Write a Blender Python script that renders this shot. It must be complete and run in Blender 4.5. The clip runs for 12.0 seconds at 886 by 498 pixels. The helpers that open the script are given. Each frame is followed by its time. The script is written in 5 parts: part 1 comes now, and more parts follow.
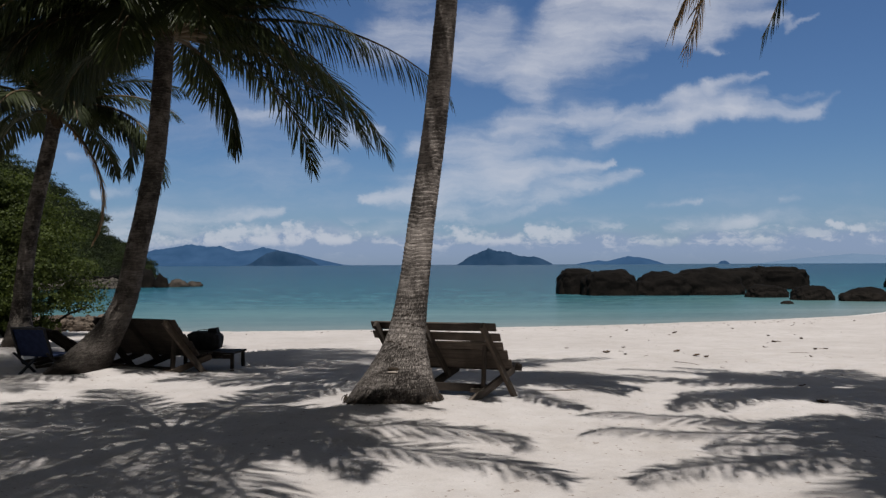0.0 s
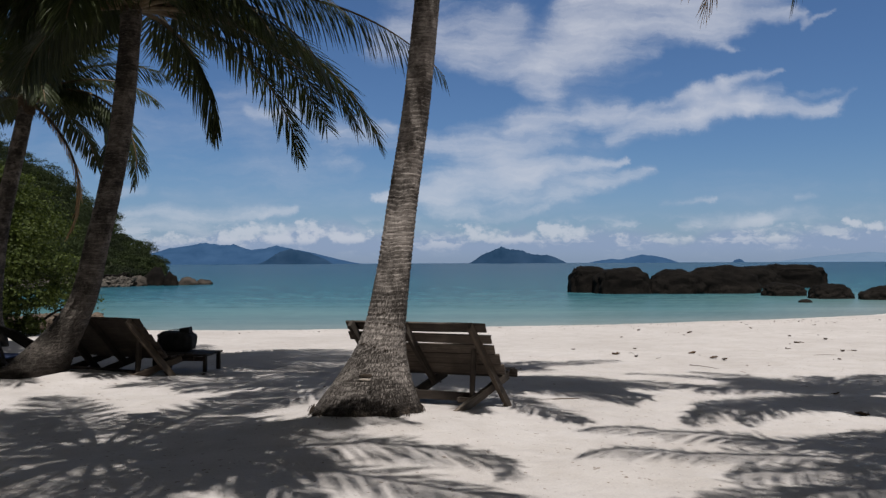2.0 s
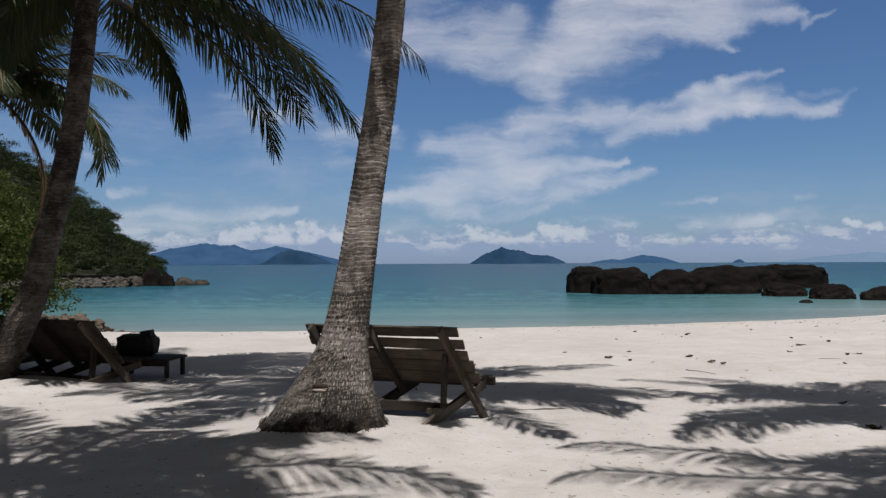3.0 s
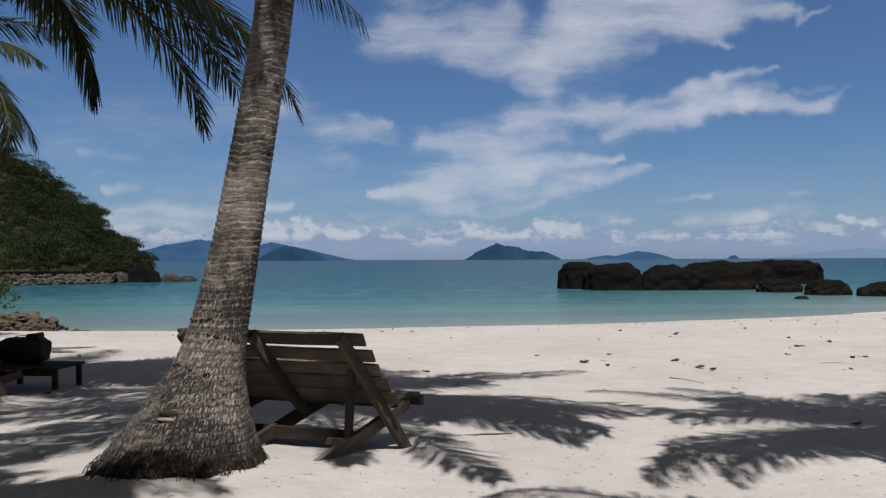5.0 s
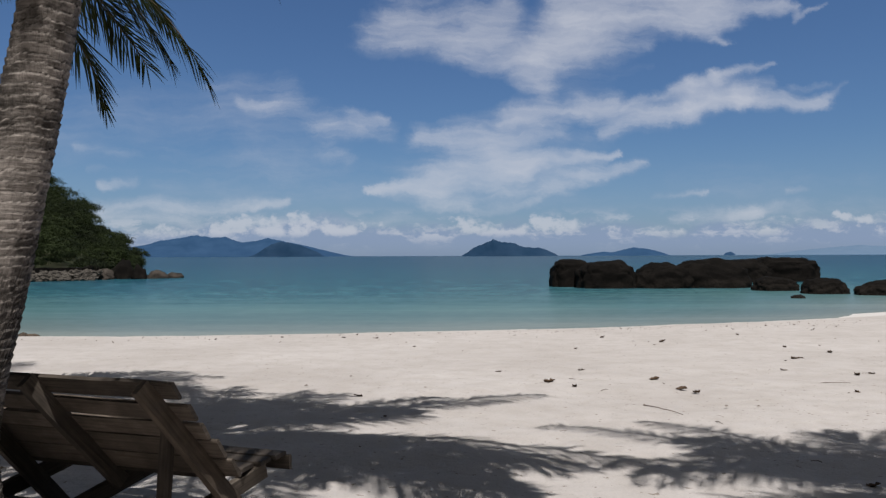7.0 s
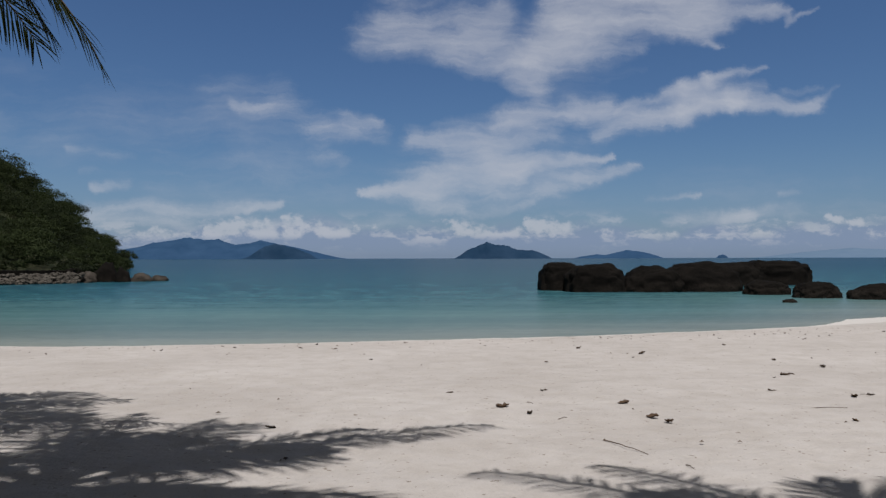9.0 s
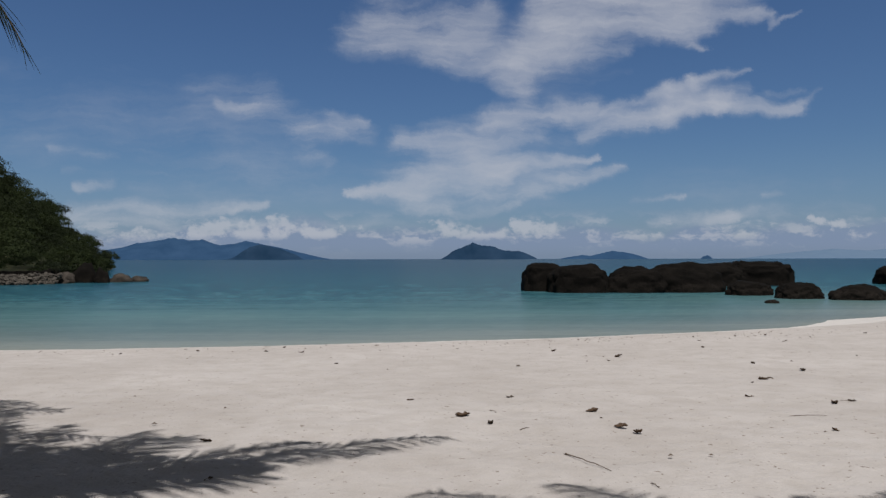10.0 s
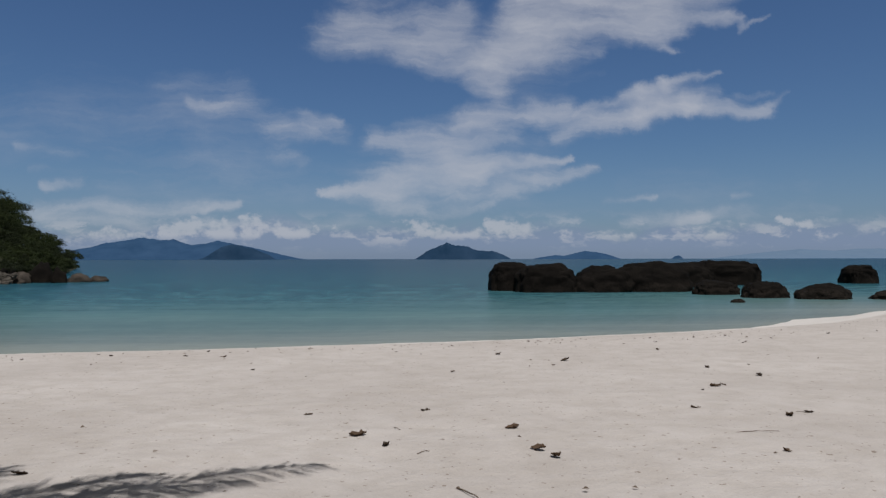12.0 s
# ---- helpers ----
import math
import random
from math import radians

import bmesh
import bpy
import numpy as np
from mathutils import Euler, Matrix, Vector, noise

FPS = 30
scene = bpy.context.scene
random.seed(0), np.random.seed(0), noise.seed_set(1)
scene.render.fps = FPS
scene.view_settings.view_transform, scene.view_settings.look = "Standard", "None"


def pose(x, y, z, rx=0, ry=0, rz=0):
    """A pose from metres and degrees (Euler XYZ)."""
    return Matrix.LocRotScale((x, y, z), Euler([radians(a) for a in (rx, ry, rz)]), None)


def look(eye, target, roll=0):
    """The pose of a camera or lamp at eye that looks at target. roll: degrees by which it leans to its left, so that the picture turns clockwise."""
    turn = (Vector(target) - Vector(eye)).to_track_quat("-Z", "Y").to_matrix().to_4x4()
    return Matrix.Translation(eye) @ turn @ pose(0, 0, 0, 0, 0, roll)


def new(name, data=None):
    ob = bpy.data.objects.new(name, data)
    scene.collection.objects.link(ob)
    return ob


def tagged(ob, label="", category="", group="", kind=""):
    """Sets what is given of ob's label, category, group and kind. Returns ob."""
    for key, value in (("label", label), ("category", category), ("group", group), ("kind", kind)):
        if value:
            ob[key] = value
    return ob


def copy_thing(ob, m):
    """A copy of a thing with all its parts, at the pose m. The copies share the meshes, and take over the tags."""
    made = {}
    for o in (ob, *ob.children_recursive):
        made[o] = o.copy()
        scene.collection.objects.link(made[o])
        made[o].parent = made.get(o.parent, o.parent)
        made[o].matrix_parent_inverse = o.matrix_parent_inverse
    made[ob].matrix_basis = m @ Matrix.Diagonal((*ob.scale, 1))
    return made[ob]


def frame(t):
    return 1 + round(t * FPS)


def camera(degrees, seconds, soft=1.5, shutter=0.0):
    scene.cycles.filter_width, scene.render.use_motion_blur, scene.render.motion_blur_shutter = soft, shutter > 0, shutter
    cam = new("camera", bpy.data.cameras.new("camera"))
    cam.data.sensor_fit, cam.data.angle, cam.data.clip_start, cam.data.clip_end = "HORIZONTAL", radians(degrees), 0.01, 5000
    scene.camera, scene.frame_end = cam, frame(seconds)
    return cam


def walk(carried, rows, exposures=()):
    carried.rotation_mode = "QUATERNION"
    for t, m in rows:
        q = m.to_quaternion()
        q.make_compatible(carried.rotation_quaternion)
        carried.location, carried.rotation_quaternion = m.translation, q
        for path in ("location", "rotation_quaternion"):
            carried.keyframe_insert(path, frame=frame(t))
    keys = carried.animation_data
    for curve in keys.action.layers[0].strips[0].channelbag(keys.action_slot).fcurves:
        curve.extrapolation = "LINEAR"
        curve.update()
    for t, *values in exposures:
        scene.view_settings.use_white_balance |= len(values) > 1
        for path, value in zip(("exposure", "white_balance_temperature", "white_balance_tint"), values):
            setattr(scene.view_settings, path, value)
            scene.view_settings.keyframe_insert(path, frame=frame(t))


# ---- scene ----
cam = camera(62.5, 12.0, soft=1.37)
METRES, EYE, TILT, LEAN, TURN = 9.259, 1.5, -1.945, 0.44, 0.0
ROWS = [
    (0.0, 0.0, 0.0, 0.0, -0.01, 3.15, -0.21),
    (0.5, 0.0025, 0.0233, -0.0004, 0.09, 3.08, -0.31),
    (1.0, 0.0097, 0.0518, -0.0023, 0.39, 3.06, -0.3),
    (1.5, 0.0213, 0.0833, -0.003, 0.75, 3.02, -0.27),
    (2.0, 0.0348, 0.1182, -0.0035, 0.99, 3.02, -0.25),
    (2.5, 0.0495, 0.1567, -0.0043, 1.05, 3.04, -0.25),
    (3.0, 0.0675, 0.1987, -0.0039, 1.01, 3.05, -0.24),
    (5.0, 0.139, 0.3742, -0.0049, 0.65, 2.75, -0.21),
    (5.5, 0.1585, 0.4176, -0.0004, 0.56, 2.53, -0.29),
    (6.0, 0.1798, 0.4644, 0.0042, 0.51, 2.41, -0.32),
    (6.5, 0.199, 0.5073, 0.0076, 0.45, 2.43, -0.27),
    (7.0, 0.2203, 0.5518, 0.0125, 0.39, 2.45, -0.27),
    (9.0, 0.2955, 0.7002, 0.0225, -0.11, 2.65, -0.3),
    (9.5, 0.3135, 0.7302, 0.0228, -0.58, 2.68, -0.3),
    (10.0, 0.3335, 0.7631, 0.0227, -1.19, 2.71, -0.29),
    (10.5, 0.3538, 0.7974, 0.0231, -1.83, 2.71, -0.27),
    (11.0, 0.3763, 0.8338, 0.0215, -2.36, 2.71, -0.26),
    (11.5, 0.3999, 0.8672, 0.02, -2.75, 2.71, -0.23),
    (12.0, 0.425, 0.8978, 0.0188, -3.22, 2.72, -0.23),
]

EXPOSURES = [(0.0, 0.03), (1.0, 0.08), (3.0, 0.10), (5.0, 0.07), (5.5, 0.06), (7.0, 0.02), (9.0, -0.2), (10.5, -0.26), (12.0, -0.3)]
walk(cam, [(t, pose(0, 0, EYE, TILT, LEAN, TURN) @ pose(METRES * x, METRES * y, METRES * z, 90 + pitch, roll, yaw)) for t, x, y, z, yaw, pitch, roll in ROWS], EXPOSURES)

# ---- world: tropical noon sky with cirrus and a bank of cumulus ----
SUN_EL, SUN_AZ = 70.0, 168.0      # height; heading clockwise from +y (the sun stands behind the viewer, a little to the right)
SEA = -1.8

world = bpy.data.worlds.new("sky")
scene.world = world
world.use_nodes = True
wn, wl = world.node_tree.nodes, world.node_tree.links
wn.clear()


def wnode(kind, **kw):
    n = wn.new(kind)
    for k, v in kw.items():
        n.inputs[k].default_value = v
    return n


def wmath(op, a, b=None, c=None, clamp=False):
    n = wn.new("ShaderNodeMath")
    n.operation, n.use_clamp = op, clamp
    for i, v in enumerate((a, b, c)):
        if v is None:
            continue
        if isinstance(v, (int, float)):
            n.inputs[i].default_value = v
        else:
            wl.new(v, n.inputs[i])
    return n.outputs[0]


def wrange(v, a, b, c, d, smooth=True):
    n = wn.new("ShaderNodeMapRange")
    n.interpolation_type = "SMOOTHSTEP" if smooth else "LINEAR"
    wl.new(v, n.inputs["Value"])
    for k, x in (("From Min", a), ("From Max", b), ("To Min", c), ("To Max", d)):
        n.inputs[k].default_value = x
    return n.outputs["Result"]


sky = wn.new("ShaderNodeTexSky")
sky.sky_type, sky.sun_disc = "NISHITA", False
sky.sun_elevation, sky.sun_rotation = radians(SUN_EL), radians(SUN_AZ)
sky.altitude, sky.air_density, sky.dust_density, sky.ozone_density = 0, 1.0, 0.6, 2.5
coords = wn.new("ShaderNodeTexCoord")
sep = wn.new("ShaderNodeSeparateXYZ")
wl.new(coords.outputs["Generated"], sep.inputs[0])
DX, DY, DZ = sep.outputs
ahead = wmath("MAXIMUM", DY, 0.05)
comb = wn.new("ShaderNodeCombineXYZ")
wl.new(wmath("DIVIDE", DX, ahead), comb.inputs[0])
wl.new(wmath("DIVIDE", DZ, ahead), comb.inputs[1])


def wnoise(vec, scale, detail, rough, stretch=(1, 1, 1), rot=0.0, shift=0.0):
    m = wn.new("ShaderNodeMapping")
    m.inputs["Scale"].default_value, m.inputs["Rotation"].default_value, m.inputs["Location"].default_value = stretch, (0, 0, rot), (shift, shift * 0.7, 0)
    wl.new(vec, m.inputs[0])
    n = wnode("ShaderNodeTexNoise", Scale=scale, Detail=detail, Roughness=rough)
    wl.new(m.outputs[0], n.inputs["Vector"])
    return n


warp = wnoise(comb.outputs[0], 9.0, 9.0, 0.66)
wv = wn.new("ShaderNodeVectorMath")
wv.operation = "MULTIPLY_ADD"
wl.new(warp.outputs["Color"], wv.inputs[0])
wv.inputs[1].default_value, wv.inputs[2].default_value = (0.085, 0.05, 0), (-0.0425, -0.025, 0)
wadd = wn.new("ShaderNodeVectorMath")
wadd.operation = "ADD"
wl.new(comb.outputs[0], wadd.inputs[0])
wl.new(wv.outputs[0], wadd.inputs[1])
UV = wadd.outputs[0]


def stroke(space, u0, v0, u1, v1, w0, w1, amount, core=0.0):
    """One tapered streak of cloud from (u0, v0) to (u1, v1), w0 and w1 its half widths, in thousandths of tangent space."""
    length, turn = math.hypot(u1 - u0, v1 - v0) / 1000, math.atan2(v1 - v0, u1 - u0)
    m = wn.new("ShaderNodeMapping")
    m.vector_type = "TEXTURE"
    m.inputs["Location"].default_value, m.inputs["Rotation"].default_value = (u0 / 1000, v0 / 1000, 0), (0, 0, turn)
    wl.new(space, m.inputs[0])
    s = wn.new("ShaderNodeSeparateXYZ")
    wl.new(m.outputs[0], s.inputs[0])
    along = wmath("MINIMUM", wmath("MAXIMUM", s.outputs[0], 0.0), length)
    over = wmath("SUBTRACT", s.outputs[0], along)
    far = wmath("SQRT", wmath("MULTIPLY_ADD", over, over, wmath("MULTIPLY", s.outputs[1], s.outputs[1])))
    wide = wmath("MULTIPLY_ADD", along, (w1 - w0) / 1000 / length, w0 / 1000)
    return wrange(wmath("DIVIDE", far, wide), 1.5, core, 0.0, amount)


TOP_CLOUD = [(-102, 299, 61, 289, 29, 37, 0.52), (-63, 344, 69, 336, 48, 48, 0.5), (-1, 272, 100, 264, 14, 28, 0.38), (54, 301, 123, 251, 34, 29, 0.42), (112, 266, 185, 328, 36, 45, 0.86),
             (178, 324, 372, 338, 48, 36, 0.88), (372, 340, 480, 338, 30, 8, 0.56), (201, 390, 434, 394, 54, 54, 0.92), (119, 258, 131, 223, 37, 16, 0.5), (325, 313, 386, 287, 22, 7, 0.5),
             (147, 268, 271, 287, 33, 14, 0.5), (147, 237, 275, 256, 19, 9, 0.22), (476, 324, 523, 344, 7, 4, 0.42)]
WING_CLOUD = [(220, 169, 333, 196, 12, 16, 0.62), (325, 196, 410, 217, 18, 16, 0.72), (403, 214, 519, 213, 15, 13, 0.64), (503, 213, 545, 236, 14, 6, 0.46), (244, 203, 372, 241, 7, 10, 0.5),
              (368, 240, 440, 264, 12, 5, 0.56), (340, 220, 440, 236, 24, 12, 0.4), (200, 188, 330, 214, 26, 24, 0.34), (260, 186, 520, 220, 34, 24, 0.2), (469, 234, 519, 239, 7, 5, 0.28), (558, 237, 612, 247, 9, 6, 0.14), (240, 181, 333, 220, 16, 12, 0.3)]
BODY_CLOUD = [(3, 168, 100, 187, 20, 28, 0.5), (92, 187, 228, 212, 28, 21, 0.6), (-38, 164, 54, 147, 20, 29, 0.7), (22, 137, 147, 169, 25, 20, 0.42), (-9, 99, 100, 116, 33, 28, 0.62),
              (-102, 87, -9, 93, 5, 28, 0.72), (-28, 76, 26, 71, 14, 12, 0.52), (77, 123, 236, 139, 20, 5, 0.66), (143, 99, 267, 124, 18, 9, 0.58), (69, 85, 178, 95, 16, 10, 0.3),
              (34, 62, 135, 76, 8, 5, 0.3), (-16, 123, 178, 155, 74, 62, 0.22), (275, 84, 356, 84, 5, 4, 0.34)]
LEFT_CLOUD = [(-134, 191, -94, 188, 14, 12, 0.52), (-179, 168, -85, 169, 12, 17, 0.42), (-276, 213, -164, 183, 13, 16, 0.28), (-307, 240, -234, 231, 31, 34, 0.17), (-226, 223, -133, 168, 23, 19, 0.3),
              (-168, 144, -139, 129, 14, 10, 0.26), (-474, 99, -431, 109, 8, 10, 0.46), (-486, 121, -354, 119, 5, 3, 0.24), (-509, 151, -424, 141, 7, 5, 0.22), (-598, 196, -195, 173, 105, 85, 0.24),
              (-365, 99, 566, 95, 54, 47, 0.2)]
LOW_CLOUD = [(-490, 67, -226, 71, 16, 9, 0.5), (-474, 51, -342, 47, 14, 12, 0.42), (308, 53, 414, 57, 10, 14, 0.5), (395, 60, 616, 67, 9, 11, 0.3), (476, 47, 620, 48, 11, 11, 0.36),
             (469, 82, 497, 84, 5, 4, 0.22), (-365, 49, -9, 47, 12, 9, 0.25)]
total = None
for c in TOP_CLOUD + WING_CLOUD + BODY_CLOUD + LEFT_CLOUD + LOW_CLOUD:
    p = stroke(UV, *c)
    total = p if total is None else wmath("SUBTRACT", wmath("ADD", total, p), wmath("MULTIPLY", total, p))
grain = wnoise(UV, 6.0, 9.0, 0.58, (1, 2.0, 1), 0.3)
strand = wnoise(UV, 7.0, 9.0, 0.62, (1, 5.5, 1), -0.24, 1.7)
tex = wmath("ADD", wmath("MULTIPLY", grain.outputs["Fac"], 0.5), wmath("MULTIPLY", strand.outputs["Fac"], 0.5))
ragged = wmath("MULTIPLY", wmath("SUBTRACT", tex, 0.5), wmath("MULTIPLY", wmath("MINIMUM", wmath("MULTIPLY", total, 2.4), 1.0), 2.3))
high = wrange(wmath("ADD", total, ragged), 0.12, 1.2, 0.0, 0.92, smooth=False)
# cumulus low over the horizon: small bright heads over a grey-blue hazy body
bank = wnoise(comb.outputs[0], 15.0, 8.0, 0.6, (1, 1.5, 1), 0, 5.2)
billow = wnoise(comb.outputs[0], 34.0, 7.0, 0.62, (1, 1.3, 1), 0, 2.2)
bw = wn.new("ShaderNodeVectorMath")
bw.operation = "MULTIPLY_ADD"
wl.new(billow.outputs["Color"], bw.inputs[0])
bw.inputs[1].default_value, bw.inputs[2].default_value = (0.034, 0.026, 0), (-0.017, -0.013, 0)
badd = wn.new("ShaderNodeVectorMath")
badd.operation = "ADD"
wl.new(comb.outputs[0], badd.inputs[0])
wl.new(bw.outputs[0], badd.inputs[1])
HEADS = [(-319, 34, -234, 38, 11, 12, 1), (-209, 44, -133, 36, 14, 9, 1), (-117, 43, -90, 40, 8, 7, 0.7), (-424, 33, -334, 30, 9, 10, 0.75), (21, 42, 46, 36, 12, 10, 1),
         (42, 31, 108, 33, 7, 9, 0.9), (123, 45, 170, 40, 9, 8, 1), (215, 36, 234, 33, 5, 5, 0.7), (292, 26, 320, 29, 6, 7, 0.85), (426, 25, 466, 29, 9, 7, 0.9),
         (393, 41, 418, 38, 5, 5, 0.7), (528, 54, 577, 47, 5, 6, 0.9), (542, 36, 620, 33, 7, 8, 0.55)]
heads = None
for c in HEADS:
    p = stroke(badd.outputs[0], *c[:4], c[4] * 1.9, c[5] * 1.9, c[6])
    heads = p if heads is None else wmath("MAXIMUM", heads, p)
low_sep = wn.new("ShaderNodeSeparateXYZ")
wl.new(comb.outputs[0], low_sep.inputs[0])
VV = low_sep.outputs[1]
crest_noise = wnoise(comb.outputs[0], 5.5, 2.0, 0.5, (1, 0.15, 1), 0, 1.9)
tops = wmath("ADD", wmath("MULTIPLY", crest_noise.outputs["Fac"], 0.05), wmath("MULTIPLY", bank.outputs["Fac"], 0.04))
body = wmath("MULTIPLY", wrange(wmath("SUBTRACT", tops, VV), -0.012, 0.018, 0.0, 0.92), wrange(VV, 0.0, 0.024, 0.55, 1.0))
lumpy = wmath("MULTIPLY", wmath("SUBTRACT", billow.outputs["Fac"], 0.5), 2.6)
bright = wrange(wmath("ADD", heads, wmath("MULTIPLY", lumpy, wmath("MINIMUM", wmath("MULTIPLY", heads, 3.0), 1.0))), 0.3, 1.05, 0.0, 0.72)
bright = wmath("MULTIPLY", bright, wrange(VV, 0.016, 0.034, 0.1, 1.0))
scud = wnoise(badd.outputs[0], 17.0, 8.0, 0.6, (1, 2.6, 1), 0, 3.4)
field = wmath("MULTIPLY", wrange(scud.outputs["Fac"], 0.42, 0.64, 0.0, 0.62), wmath("MULTIPLY", wrange(VV, 0.004, 0.03, 0.2, 1.0), wrange(VV, 0.04, 0.075, 1.0, 0.0)))
bright = wmath("MAXIMUM", bright, field)
front = wmath("MULTIPLY", wrange(DY, 0.05, 0.3, 0.0, 1.0), wrange(VV, 0.45, 1.1, 1.0, 0.0))
# unseen grey cover behind and overhead, added to mute the blue fill light
gen = wnoise(coords.outputs["Generated"], 2.6, 8.0, 0.6, (1, 1, 3.0), 0, 8.0)
back = wmath("MULTIPLY", wmath("SUBTRACT", 1.0, front), wrange(gen.outputs["Fac"], 0.2, 0.45, 0.3, 1.0))
cover = wmath("ADD", wmath("MULTIPLY", front, wmath("MAXIMUM", wmath("MAXIMUM", high, bright), body)), 0.0, clamp=True)
veil = wmath("MULTIPLY", cover, 0.9)
shade = wn.new("ShaderNodeMix")
shade.data_type = "RGBA"
wl.new(wrange(wmath("SUBTRACT", wmath("MAXIMUM", high, bright), wmath("MULTIPLY", body, 0.4)), -0.2, 0.55, 0.0, 1.0), shade.inputs["Factor"])
shade.inputs["A"].default_value, shade.inputs["B"].default_value = (3.7, 4.8, 7.1, 1), (8.7, 9.0, 10.0, 1)
tint = wn.new("ShaderNodeMix")
tint.data_type, tint.blend_type = "RGBA", "MULTIPLY"
tint.inputs["Factor"].default_value, tint.inputs["B"].default_value = 1.0, (0.645, 0.85, 1.12, 1)
wl.new(sky.outputs[0], tint.inputs["A"])
mixed = wn.new("ShaderNodeMix")
mixed.data_type = "RGBA"
wl.new(veil, mixed.inputs["Factor"])
hazed = wn.new("ShaderNodeMix")
hazed.data_type = "RGBA"
wl.new(wrange(DZ, 0.0, 0.16, 0.32, 0.0), hazed.inputs["Factor"])
wl.new(tint.outputs["Result"], hazed.inputs["A"])
hazed.inputs["B"].default_value = (3.6, 5.0, 8.5, 1)
wl.new(hazed.outputs["Result"], mixed.inputs["A"])
wl.new(shade.outputs["Result"], mixed.inputs["B"])
# mixes the dim neutral cover into the sky out of view
unseen_cover = wn.new("ShaderNodeMix")
unseen_cover.data_type = "RGBA"
wl.new(back, unseen_cover.inputs["Factor"])
wl.new(mixed.outputs["Result"], unseen_cover.inputs["A"])
unseen_cover.inputs["B"].default_value = (2.15, 2.2, 2.3, 1)
bg = wnode("ShaderNodeBackground", Strength=0.065)
wl.new(unseen_cover.outputs["Result"], bg.inputs["Color"])
wl.new(bg.outputs[0], wn.new("ShaderNodeOutputWorld").inputs["Surface"])

sun_data = bpy.data.lights.new("sun", "SUN")
sun_data.energy, sun_data.angle, sun_data.color = 4.3, radians(0.5), (1.0, 0.965, 0.92)
sun = new("sun", sun_data)
az, el = radians(SUN_AZ), radians(SUN_EL)
SUN_WAY = Vector((math.sin(az) * math.cos(el), math.cos(az) * math.cos(el), math.sin(el)))
sun.matrix_world = look(SUN_WAY * 60, (0, 0, 0))


# ---- materials ----
class Mat:
    """A node material with a few short ways to add nodes."""

    def __init__(self, name, rough=0.8, spec=0.3):
        self.m = bpy.data.materials.new(name)
        self.m.use_nodes = True
        self.n, self.l = self.m.node_tree.nodes, self.m.node_tree.links
        self.b = self.n["Principled BSDF"]
        self.b.inputs["Roughness"].default_value = rough
        self.b.inputs["Specular IOR Level"].default_value = spec

    def coord(self, which="Object"):
        return self.n.new("ShaderNodeTexCoord").outputs[which]

    def place(self):
        return self.n.new("ShaderNodeNewGeometry").outputs["Position"]

    def noise(self, vec, scale, detail=4.0, rough=0.55, stretch=None):
        if stretch:
            mp = self.n.new("ShaderNodeMapping")
            mp.inputs["Scale"].default_value = stretch
            self.l.new(vec, mp.inputs[0])
            vec = mp.outputs[0]
        t = self.n.new("ShaderNodeTexNoise")
        t.inputs["Scale"].default_value, t.inputs["Detail"].default_value, t.inputs["Roughness"].default_value = scale, detail, rough
        self.l.new(vec, t.inputs["Vector"])
        return t.outputs["Fac"]

    def ramp(self, fac, stops):
        r = self.n.new("ShaderNodeValToRGB")
        e = r.color_ramp.elements
        while len(e) < len(stops):
            e.new(0.5)
        for el_, (p, c) in zip(e, stops):
            el_.position, el_.color = p, (*c, 1) if len(c) == 3 else c
        self.l.new(fac, r.inputs[0])
        return r.outputs["Color"]

    def math(self, op, a, b=0.0, clamp=False):
        n = self.n.new("ShaderNodeMath")
        n.operation, n.use_clamp = op, clamp
        for i, v in enumerate((a, b)):
            if isinstance(v, (int, float)):
                n.inputs[i].default_value = v
            else:
                self.l.new(v, n.inputs[i])
        return n.outputs[0]

    def mix(self, fac, a, b, how="MIX"):
        n = self.n.new("ShaderNodeMix")
        n.data_type, n.blend_type = "RGBA", how
        for k, v in (("Factor", fac), ("A", a), ("B", b)):
            if isinstance(v, (int, float)):
                n.inputs[k].default_value = v
            elif isinstance(v, tuple):
                n.inputs[k].default_value = (*v, 1)
            else:
                self.l.new(v, n.inputs[k])
        return n.outputs["Result"]

    def random(self):
        return self.n.new("ShaderNodeObjectInfo").outputs["Random"]

    def island(self):
        return self.n.new("ShaderNodeNewGeometry").outputs["Random Per Island"]

    def color(self, c):
        self.l.new(c, self.b.inputs["Base Color"])

    def bump(self, height, strength=0.5, dist=0.02):
        b = self.n.new("ShaderNodeBump")
        b.inputs["Strength"].default_value, b.inputs["Distance"].default_value = strength, dist
        self.l.new(height, b.inputs["Height"])
        self.l.new(b.outputs[0], self.b.inputs["Normal"])


